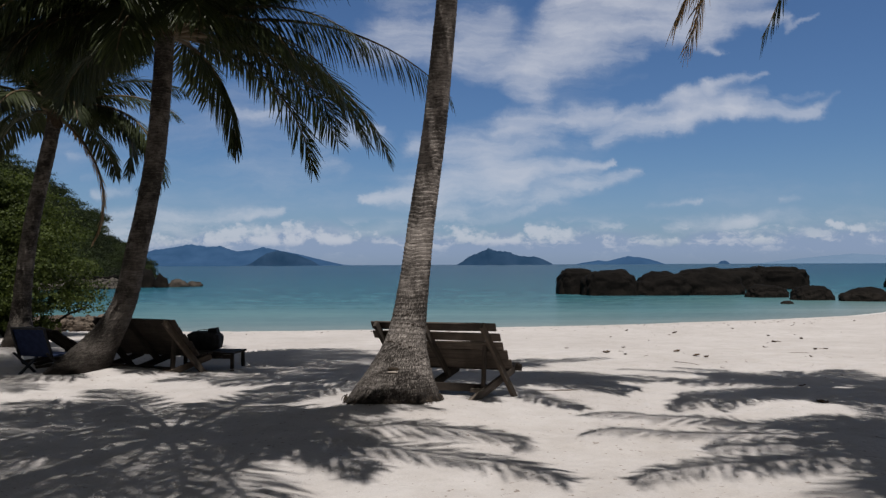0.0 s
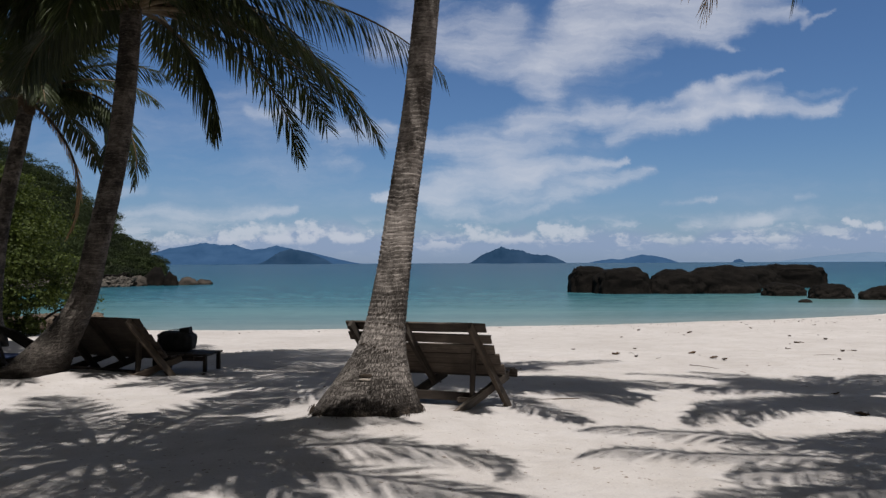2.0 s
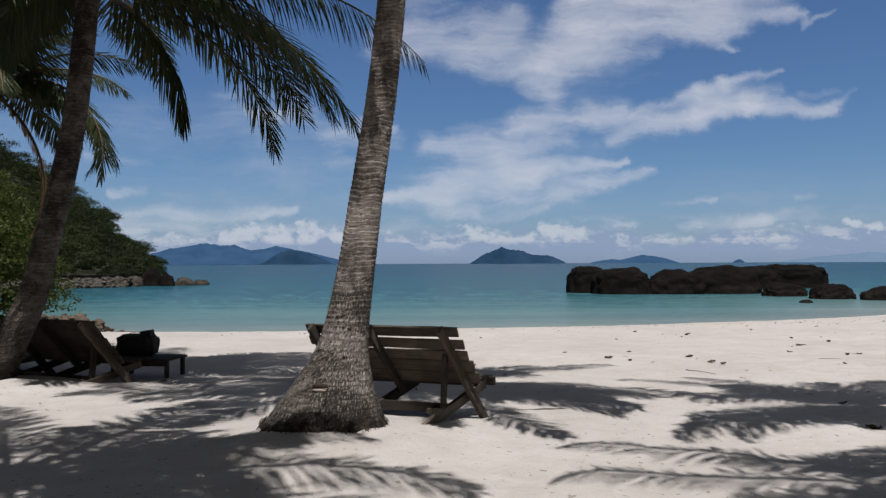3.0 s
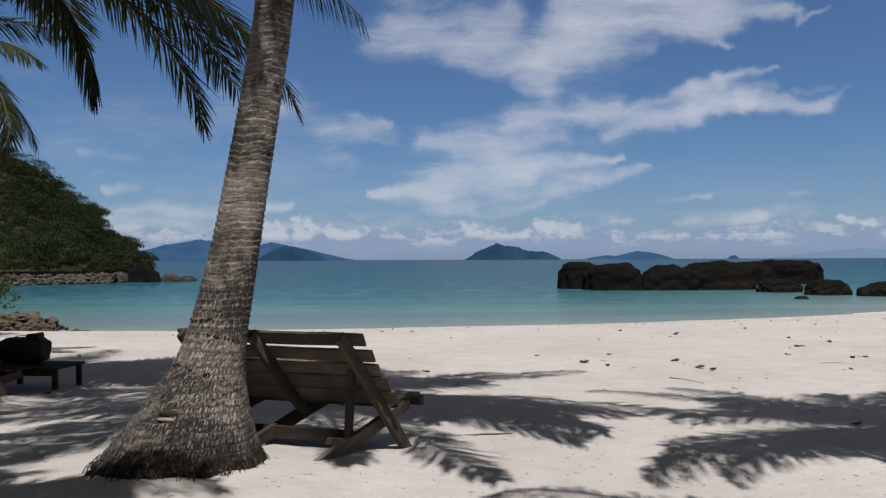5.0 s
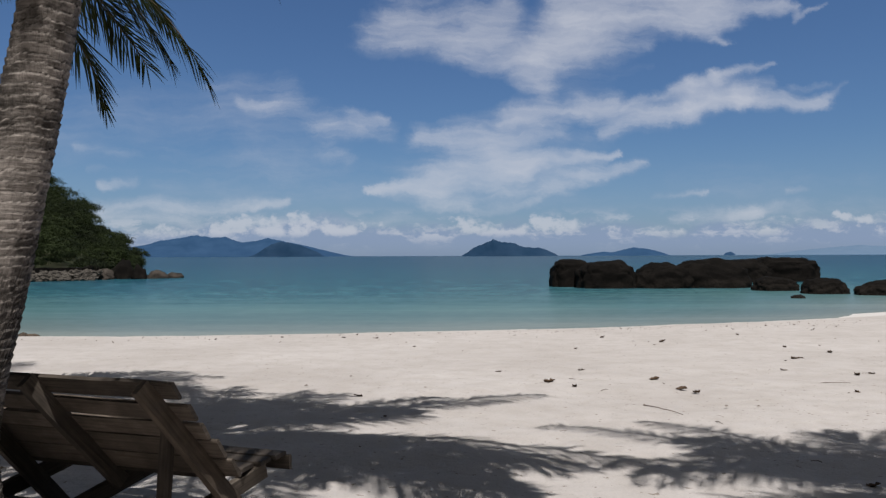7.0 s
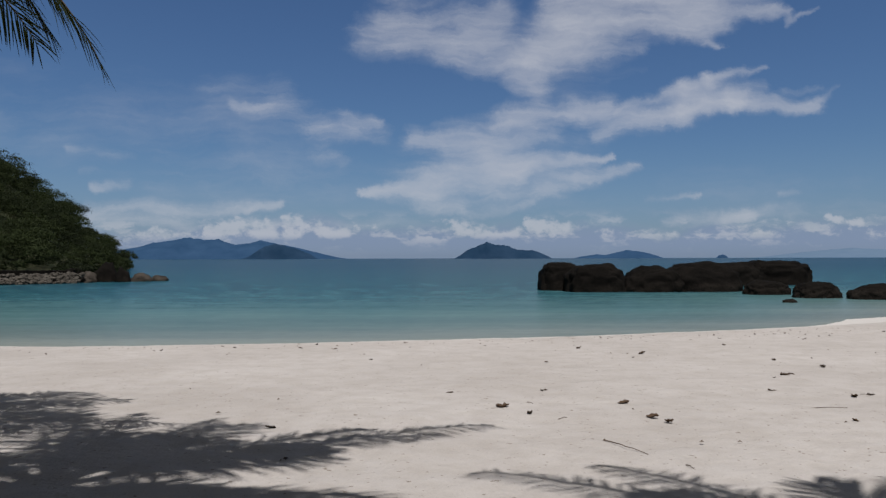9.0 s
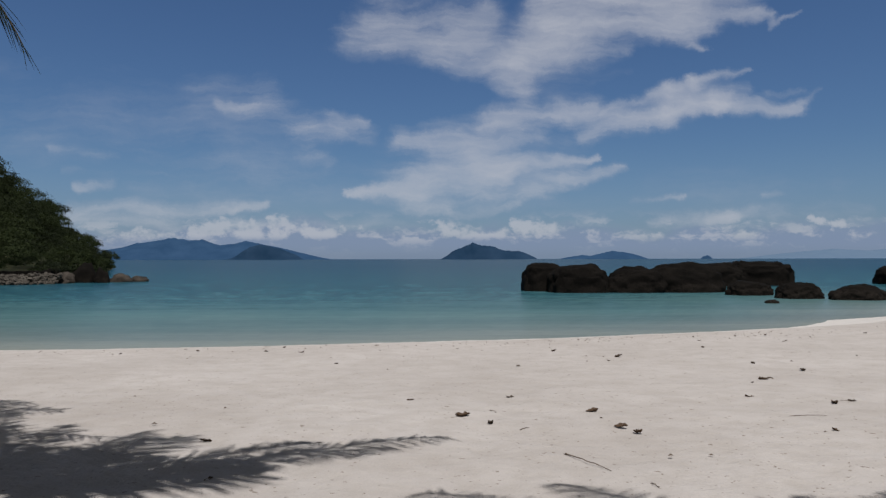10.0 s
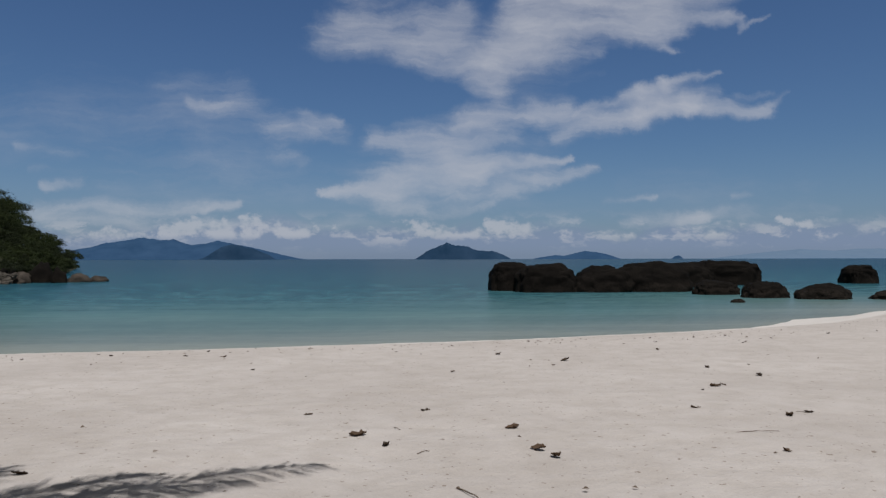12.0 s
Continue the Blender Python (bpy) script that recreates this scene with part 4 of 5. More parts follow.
def frond(parent, base, az, e0, droop, length, seed, material=None, leaf=0.82, hang=0.5, pairs=88, thin=0.0, bare=0.16, label="", wide=0.016):
    """One palm leaf: a stalk and its leaflets, each folded along its midrib and drooping."""
    rng = random.Random(seed)
    pts = frond_curve(base, az, e0, droop, length)
    n = len(pts) - 1
    side0 = Vector((-math.sin(az), math.cos(az), 0))
    roll = rng.uniform(-0.35, 0.35)
    V, F = [], []
    # stalk
    for i, p in enumerate(pts):
        tg = (pts[min(i + 1, n)] - pts[max(i - 1, 0)]).normalized()
        up = tg.cross(side0).normalized() * -1
        w = 0.045 * (1 - i / n) ** 0.8 + 0.006 + 0.018 * math.exp(-9.0 * i / n)
        for a in range(5):
            an = 2 * math.pi * a / 5
            V.append(p + side0 * (math.cos(an) * w) + up * (math.sin(an) * w * 0.7))
    for i in range(n):
        for a in range(5):
            F.append((i * 5 + a, i * 5 + (a + 1) % 5, (i + 1) * 5 + (a + 1) % 5, (i + 1) * 5 + a))
    stalk = mesh_ob("frond", V, F, RACHIS, parent, True, label)
    V, F = [], []
    for sgn in (-1, 1):
        for k in range(pairs):
            s = bare + (1 - bare) * (k + rng.uniform(-0.3, 0.3)) / pairs
            if s >= 1 or rng.random() < thin:
                continue
            fi = s * n
            i = min(int(fi), n - 1)
            p = pts[i].lerp(pts[i + 1], fi - i)
            tg = (pts[i + 1] - pts[i]).normalized()
            up = side0.cross(tg).normalized()
            if up.z < 0:
                up = -up
            ln = leaf * (0.45 + 0.55 * math.sin(math.pi * min(1, (s - bare) / (1 - bare) * 0.85 + 0.12))) * rng.uniform(0.86, 1.1)
            if s > 0.9:
                ln *= 0.8
            sd = (side0 * math.cos(roll) + up * math.sin(roll)) * sgn
            d = (sd * 0.85 + tg * (0.45 + 0.5 * s) + up * 0.18 + Vector((0, 0, -hang * rng.uniform(0.6, 1.3)))).normalized()
            d = (d + Vector((rng.gauss(0, 0.10), rng.gauss(0, 0.10), rng.gauss(0, 0.12)))).normalized()
            wv_ = d.cross(up)
            if wv_.length < 0.05:
                wv_ = d.cross(side0)
            wv_.normalize()
            w = wide * rng.uniform(0.85, 1.2)
            q = p.copy()
            rows_ = []
            for j, (seg, ww) in enumerate(((0, 0.5), (0.34, 1.0), (0.36, 0.8), (0.30, 0.08))):
                q = q + d * (ln * seg)
                nv = wv_.cross(d).normalized()
                rows_.append((len(V), len(V) + 1, len(V) + 2))
                V.extend([q - wv_ * (w * ww) - nv * (w * ww * 0.3), q + Vector((0, 0, 0)), q + wv_ * (w * ww) - nv * (w * ww * 0.3)])
                d = (d + Vector((0, 0, -hang * (0.35 + 0.45 * rng.random())))).normalized()
                wv_ = (wv_ - d * wv_.dot(d)).normalized()
            for a, b in zip(rows_, rows_[1:]):
                F.append((a[0], a[1], b[1], b[0]))
                F.append((a[1], a[2], b[2], b[1]))
    mesh_ob("blade", V, F, material or FROND, stalk)
    return stalk


def crown(palm, top, seed, count, length, explicit=(), dry=0, gaps=(), e_hi=1.25, e_lo=-0.35, leaf=0.82, sag=1.0, lowgaps=(), wide=0.016):
    """explicit: rows of tip x, y, z, start elevation, hang. Others spread by the golden angle from upright young to drooping old ones."""
    rng = random.Random(seed)
    for k, (tx, ty, tz, e0, hg) in enumerate(explicit):
        a, dr, ln = frond_to(top, (tx, ty, tz), e0)
        frond(palm, top, a, e0, dr, ln, seed * 100 + k, hang=hg, leaf=leaf, wide=wide)
    for k in range(count):
        a = (k * 2.399963 + seed) % (2 * math.pi)
        if any(lo <= a <= hi for lo, hi in gaps):
            continue
        q = (k + 0.5) / count
        short = 0.6 if any(lo <= a <= hi for lo, hi in lowgaps) else 1.0
        e0 = e_hi + (e_lo - e_hi) * q ** 0.9 + rng.uniform(-0.22, 0.22)
        b = Vector(top) + Vector((math.cos(a) * 0.1, math.sin(a) * 0.1, 0.25 * (1 - q)))
        isdry = k >= count - dry
        frond(palm, b, a + rng.uniform(-0.32, 0.32), e0, (1.15 + 0.75 * q) * sag + rng.uniform(-0.15, 0.15), length * short * rng.uniform(0.78, 1.1) * (0.75 if q < 0.15 else 1), seed * 100 + 50 + k,
              FROND_DRY if isdry else (FROND_YOUNG if q < 0.2 else FROND), hang=0.2 + 0.3 * q + (0.5 if isdry else 0), leaf=leaf, thin=0.35 if isdry else 0.04, label="dry brown hanging frond" if isdry else "", wide=wide)
    # fibre sheath and old leaf bases under the crown
    bm = bmesh.new()
    bmesh.ops.create_icosphere(bm, subdivisions=3, radius=1.0)
    for v in bm.verts:
        d = v.co.copy()
        v.co = Vector((d.x * 0.16, d.y * 0.16, d.z * 0.38)) * (1 + 0.25 * noise.noise(d * 5 + Vector((seed, 0, 0)))) + Vector(top) + Vector((0, 0, -0.05))
    part("sheath", bm, SHEATH, palm, "brown fibrous leaf sheath", True)


def coconuts(palm, top, seed, count):
    rng = random.Random(seed)
    for k in range(count):
        a = rng.uniform(0, 6.28)
        bm = bmesh.new()
        bmesh.ops.create_icosphere(bm, subdivisions=2, radius=0.12)
        for v in bm.verts:
            v.co.z *= 1.25
            v.co += Vector(top) + Vector((math.cos(a) * 0.27, math.sin(a) * 0.27, -0.3 - 0.12 * rng.random()))
        part("coconut", bm, COCONUT, palm, smooth=True)


PG = "coconut palms on the beach"
# the grey palm by the bench
palm = empty("coconut_palm", "tall coconut palm with grey ringed trunk beside a bench", "palm tree", PG)
MAIN_PATH = [(-0.60, 8.44, -0.3, 0.68), (-0.57, 8.46, 0.0, 0.53), (-0.50, 8.58, 0.35, 0.345), (-0.43, 8.72, 0.7, 0.228), (-0.35, 8.9, 1.3, 0.182), (-0.27, 9.03, 2.0, 0.166), (-0.17, 9.1, 2.7, 0.155),
             (-0.075, 9.12, 3.4, 0.147), (0.06, 9.15, 4.8, 0.135), (0.18, 9.22, 6.2, 0.125), (0.3, 9.3, 7.4, 0.12)]
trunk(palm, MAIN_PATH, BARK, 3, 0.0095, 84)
root_fringe(palm, -0.58, 8.46, 0.56, 5, 150)


def bark_point(path, seed, angle, z, out=0.0):
    """A place on the trunk's surface, and the way out of it."""
    d = spline(path, 60)
    c = [float(np.interp(z, d[:, 2], d[:, k])) for k in range(4)]
    ca, sa = math.cos(angle), math.sin(angle)
    w = c[3] / path[-1][3]
    r = c[3] * (1 + 0.045 * noise.noise((ca * 1.1, sa * 1.1, z * 0.7 + seed)) + 0.06 * noise.noise((ca * 2.6, sa * 2.6, seed)) * max(0, w - 1.6)) + out
    return Vector((c[0] + ca * r, c[1] + sa * r, z)), Vector((ca, sa, 0))


def dent(name, angle, z, w, h, out, material, label, tilt=0.0):
    at, way = bark_point(MAIN_PATH, 3, angle, z, out)
    side = Vector((-way.y, way.x, 0))
    bm = bmesh.new()
    bmesh.ops.create_icosphere(bm, subdivisions=2, radius=1.0)
    for v in bm.verts:
        k = 1 + 0.3 * noise.noise(v.co * 1.7 + Vector((z * 9, angle, 0)))
        v.co = at + side * (v.co.x * w * k) + way * (v.co.y * 0.012) + Vector((0, 0, v.co.z * h * k + v.co.x * w * tilt))
    part(name, bm, material, palm, label, True)


# notch: shade painted dark in the cut, sun painted pale on its lip
dent("notch", -1.72, 0.325, 0.070, 0.026, 0.004, ROOT, "carved notch with its shade painted dark")
dent("notch_lip", -1.72, 0.296, 0.062, 0.013, 0.010, NOTCH, "lower edge of the notch, painted as sunlit")
rg = random.Random(17)
# gouges: dark blobs whose colour is the shade inside each hollow
for z0, slope, a0, a1, count in ((0.92, 0.02, -2.7, -1.5, 6), (0.80, -0.03, -1.6, -0.5, 7), (0.57, -0.06, -2.4, -0.7, 9), (0.69, 0.1, -2.6, -2.2, 3)):
    for k in range(count):
        an = a0 + (a1 - a0) * (k + rg.uniform(0.2, 0.8)) / count
        dent("gouge", an, z0 + slope * (an + 1.6) + rg.uniform(-0.012, 0.012), rg.uniform(0.006, 0.017), rg.uniform(0.005, 0.009), 0.004, ROOT, "", rg.uniform(-0.5, 0.3))
MAIN_TOP = (0.3, 9.3, 7.5)
MAIN_SHADE = [(3.3, 14.5, 6.6), (2.75, 14.0, 6.5), (2.05, 14.25, 6.8), (0.15, 14.9, 7.0), (-1.9, 15.9, 7.3), (-0.9, 15.2, 7.6), (-2.9, 13.6, 7.0), (-3.5, 12.4, 6.8), (2.7, 11.0, 6.5), (2.5, 10.6, 6.2), (2.95, 10.7, 6.3), (2.2, 10.2, 6.2), (1.8, 10.8, 6.6), (3.2, 10.85, 6.5), (2.35, 9.5, 5.9), (1.6, 8.4, 5.9), (0.6, 8.65, 6.0), (-2.6, 9.6, 6.8), (-3.1, 10.2, 6.8)]
crown(palm, MAIN_TOP, 3, 20, 4.1, explicit=[(*shading(*q), 0.22, 0.6) for q in MAIN_SHADE] + [(3.87, 8.8, 4.2, 0.3, 0.7)], e_lo=0.1, leaf=0.76, lowgaps=[(0.0, 2.2), (4.4, 6.284)])
for k, (tip, e0, hg, lf) in enumerate([((2.80, 8.3, 3.98), -0.1, 0.45, 0.72), ((2.62, 8.2, 4.18), 0.0, 0.4, 0.72)]):
    a, dr, ln = frond_to(MAIN_TOP, tip, e0)
    frond(palm, MAIN_TOP, a, e0, dr, ln, 991 + k, FROND_DRY, hang=hg, leaf=lf, pairs=130, label="dry brown hanging frond")
coconuts(palm, MAIN_TOP, 4, 5)

# the brown leaning palm over the loungers
palm = empty("coconut_palm", "leaning brown coconut palm shading wooden loungers", "palm tree", PG)
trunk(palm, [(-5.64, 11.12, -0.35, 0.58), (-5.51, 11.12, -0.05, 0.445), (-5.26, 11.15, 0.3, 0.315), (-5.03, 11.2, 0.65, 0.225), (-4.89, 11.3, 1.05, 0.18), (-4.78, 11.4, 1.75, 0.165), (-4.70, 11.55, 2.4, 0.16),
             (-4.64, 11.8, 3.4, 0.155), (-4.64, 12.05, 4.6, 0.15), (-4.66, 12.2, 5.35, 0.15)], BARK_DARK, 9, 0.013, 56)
root_fringe(palm, -5.52, 11.15, 0.38, 6, 90)
LEFT_TOP = (-4.67, 12.2, 5.38)
# frond tips: over the water, high over the sand, towards the path
SEAWARD_FRONDS = [(-5.3, 16.4, 5.2, 0.4, 0.3), (-2.7, 15.2, 3.45, 0.15, 0.28), (-4.05, 14.3, 3.8, 0.1, 0.9), (-2.0, 14.2, 4.2, 0.2, 0.3), (-1.06, 14.65, 3.6, 0.2, 0.28), (-1.45, 14.3, 3.85, 0.2, 0.25), (-1.7, 14.9, 4.5, 0.35, 0.25), (-2.2, 15.4, 4.1, 0.2, 0.25), (-2.6, 13.6, 6.9, 0.9, 0.4), (-7.4, 15.2, 5.2, 0.4, 0.25), (-8.8, 13.2, 5.0, 0.4, 0.25), (-7.2, 13.4, 4.6, 0.4, 0.25)]
# high fronds above the view, added to shade the sand round the table
HIGH_FRONDS = [(-2.0, 11.0, 6.5, 0.8, 0.4), (-2.4, 12.2, 6.4, 0.8, 0.4), (-3.4, 11.2, 6.6, 0.9, 0.4), (-2.9, 12.9, 6.7, 0.9, 0.4), (-1.6, 12.6, 6.7, 0.8, 0.4), (-3.1, 10.2, 6.4, 0.8, 0.4), (-1.2, 11.8, 6.4, 0.7, 0.4), (-2.2, 9.4, 5.9, 0.5, 0.4)]
LANDWARD_FRONDS = [(0.17, 12.85, 4.45, 0.3, 0.8), (-1.2, 11.6, 5.0, 0.4, 0.45), (-8.4, 11.0, 5.2, 0.4, 0.4), (-6.6, 9.0, 5.6, 0.4, 0.4), (-7.6, 10.0, 5.5, 0.4, 0.4), (-6.4, 10.6, 4.4, 0.3, 0.4), (-6.9, 10.9, 4.6, 0.3, 0.4), (-6.9, 9.4, 4.5, 0.3, 0.4), (-6.8, 11.6, 4.6, 0.4, 0.3), (-6.3, 12.8, 4.5, 0.5, 0.3), (-7.6, 12.4, 4.8, 0.4, 0.3), (-3.3, 9.2, 5.4, 0.4, 0.4), (-2.7, 9.9, 5.5, 0.4, 0.4), (-4.2, 9.0, 5.5, 0.4, 0.4)]
CHAIR_SHADE = [(*shading(x, y, 5.0), 0.4, 0.4) for x, y in ((-7.0, 12.2), (-7.9, 12.7), (-6.6, 11.6), (-6.2, 13.0), (-8.3, 13.4))]
crown(palm, LEFT_TOP, 7, 44, 4.4, explicit=SEAWARD_FRONDS + HIGH_FRONDS + LANDWARD_FRONDS + CHAIR_SHADE, gaps=[(0.2, 1.9)], lowgaps=[(1.9, 6.1)], e_lo=0.2, leaf=0.86, sag=0.85, wide=0.0145)

# the palm among the shrubs
palm = empty("coconut_palm", "dark coconut palm standing among the shrubs", "palm tree", PG)
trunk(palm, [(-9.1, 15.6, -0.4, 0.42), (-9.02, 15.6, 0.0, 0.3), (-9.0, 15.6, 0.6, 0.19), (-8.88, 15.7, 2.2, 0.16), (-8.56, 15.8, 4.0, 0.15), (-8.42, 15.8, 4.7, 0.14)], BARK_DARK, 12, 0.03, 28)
crown(palm, (-8.42, 15.8, 4.8), 12, 28, 2.6, explicit=[(-6.0, 15.3, 3.0, 0.3, 0.35), (-6.7, 15.5, 3.45, 0.4, 0.4), (-7.0, 16.8, 3.3, 0.4, 0.4)], e_lo=0.15, sag=0.75, leaf=0.62)
a, dr, ln = frond_to((-8.42, 15.8, 4.8), (-7.65, 15.9, 2.0), -0.7)
frond(palm, (-8.42, 15.8, 4.8), a, -0.7, dr, ln, 1291, FROND_DRY, hang=0.6, leaf=0.32, label="dry brown hanging frond")

# palms beside the path, whose fronds hang in from above and shade the sand
palm = empty("coconut_palm", "coconut palm leaning over the sand beside the path", "palm tree", PG)
trunk(palm, [(8.0, 1.5, -0.3, 0.42), (7.95, 1.55, 0.05, 0.32), (7.8, 1.6, 0.7, 0.2), (7.2, 2.3, 3.0, 0.16), (6.4, 3.1, 5.4, 0.14), (5.86, 3.55, 7.2, 0.12)], BARK, 21, 0.03, 28)
crown(palm, (5.86, 3.57, 7.3), 21, 28, 4.3, explicit=[(*shading(*q), 0.5, 0.6) for q in ((1.5, 8.05, 5.9), (1.3, 6.95, 5.8), (1.4, 5.3, 5.8), (2.6, 7.7, 6.6), (2.3, 6.4, 6.3), (2.4, 5.7, 6.2), (3.6, 7.9, 6.8))], leaf=0.76, lowgaps=[(1.5, 3.9)])
palm = empty("coconut_palm", "coconut palm arching over the open sand", "palm tree", PG)
trunk(palm, [(12.3, 7.0, -0.4, 0.42), (12.2, 7.0, 0.0, 0.32), (12.0, 7.1, 0.7, 0.2), (10.6, 7.2, 3.0, 0.16), (8.5, 7.4, 5.4, 0.14), (6.67, 7.53, 7.2, 0.12)], BARK, 31, 0.03, 28)
crown(palm, (6.67, 7.53, 7.3), 31, 22, 4.2, explicit=[(*shading(*q), 0.45, 0.6) for q in ((2.95, 12.5, 6.3), (4.05, 12.75, 6.5), (3.0, 9.15, 6.0), (2.65, 8.45, 5.9), (4.1, 11.9, 6.6), (3.9, 10.9, 6.4), (3.3, 10.95, 6.3), (3.4, 10.5, 6.3), (4.6, 9.0, 6.2), (2.8, 8.75, 5.9), (3.2, 8.4, 5.9), (3.5, 9.0, 6.1))], leaf=0.76, lowgaps=[(0.0, 4.1)])
palm = empty("coconut_palm", "coconut palm shading the sand with a broad crown", "palm tree", PG)
trunk(palm, [(-4.6, 1.2, -0.3, 0.42), (-4.55, 1.25, 0.1, 0.3), (-4.4, 1.4, 0.7, 0.19), (-3.6, 2.3, 3.2, 0.16), (-2.6, 3.4, 5.6, 0.14), (-2.0, 4.15, 7.6, 0.12)], BARK, 23, 0.03, 28)
crown(palm, (-2.0, 4.2, 7.7), 23, 20, 4.2, explicit=[(*shading(*q), 0.5, 0.6) for q in ((0.6, 6.4, 5.8), (0.85, 5.25, 5.8), (-0.7, 7.7, 6.4), (-1.7, 8.2, 6.6), (-2.9, 8.5, 6.6), (-4.2, 8.1, 6.6), (-0.1, 7.75, 6.4), (-0.75, 5.5, 6.2), (-1.2, 5.95, 6.4))], leaf=0.78, lowgaps=[(0.0, 0.9), (5.6, 6.284)])

# palm out of view, added only to shade the loungers and chair
palm = empty("coconut_palm", "unseen coconut palm added to shade the loungers with a dense crown", "palm tree", PG)
trunk(palm, [(-10.2, 7.0, -0.3, 0.42), (-10.1, 7.0, 0.1, 0.3), (-9.8, 7.1, 0.7, 0.19), (-8.9, 7.7, 3.0, 0.16), (-8.2, 8.2, 5.6, 0.14), (-7.8, 8.5, 8.4, 0.12)], BARK_DARK, 25, 0.03, 28)
crown(palm, (-7.8, 8.5, 8.5), 25, 28, 4.5, e_lo=0.0)

# palm out of view, added so that its shadows overlap the others
palm = empty("coconut_palm", "unseen tall coconut palm added to break up the shadows on the sand", "palm tree", PG)
trunk(palm, [(-7.4, -1.4, -0.2, 0.42), (-7.35, -1.35, 0.2, 0.3), (-7.2, -1.2, 0.8, 0.19), (-6.4, -0.2, 3.6, 0.16), (-5.4, 1.2, 6.8, 0.14), (-4.7, 2.1, 9.0, 0.12)], BARK, 27, 0.04, 24)
crown(palm, (-4.7, 2.1, 9.1), 27, 17, 4.2, e_lo=0.2)


# ---- shrubs ----
def shrub(name, label, at, spread_, height, blobs, per, leafsize, seed):
    rng = np.random.default_rng(seed)
    b = empty(name, label, "shrub", "shrubs at the edge of the beach")
    c, r = [], []
    for _ in range(blobs):
        a, q = rng.uniform(0, 6.28), rng.uniform(0, 1) ** 0.6
        h = rng.uniform(0.12, 1.0)
        k = 1 - 0.75 * max(0, h - 0.55) / 0.45
        c.append((at[0] + math.cos(a) * q * spread_[0] * k, at[1] + math.sin(a) * q * spread_[1] * k, at[2] + h * height))
        r.append(rng.uniform(0.3, 0.68) * height / 3.6)
    v, f = leaf_cloud(rng, np.array(c), np.array(r), per, leafsize)
    quick_mesh("foliage", v, f, BUSH, b)
    for k in range(9):
        q = c[k * 3 % len(c)]
        bm = beam_bm((at[0] + rng.uniform(-0.5, 0.5) * spread_[0], at[1], at[2] - 0.2), q, 0.07, 0.07, up=(0, 1, 0), bevel=0.02, wobble=0.04, rng=random.Random(int(seed * 10 + k)))
        part("stem", bm, BARK_DARK, b)
    return b


shrub("shrub", "tall bright green feathery shrub beside the shore", (-13.5, 22.0, -0.6), (2.7, 2.2), 4.6, 210, 480, 0.05, 31)
shrub("shrub", "dense green shrub behind the palms", (-15.5, 19.5, -0.3), (3.2, 2.6), 5.6, 140, 300, 0.055, 32)
shrub("shrub", "dense green shrub behind the palms", (-13.8, 17.0, -0.2), (2.4, 2.0), 3.4, 90, 300, 0.05, 33)
shrub("shrub", "low dark green shrub at the edge of the beach", (-13.2, 21.2, -0.75), (1.75, 1.2), 1.7, 130, 260, 0.05, 34)


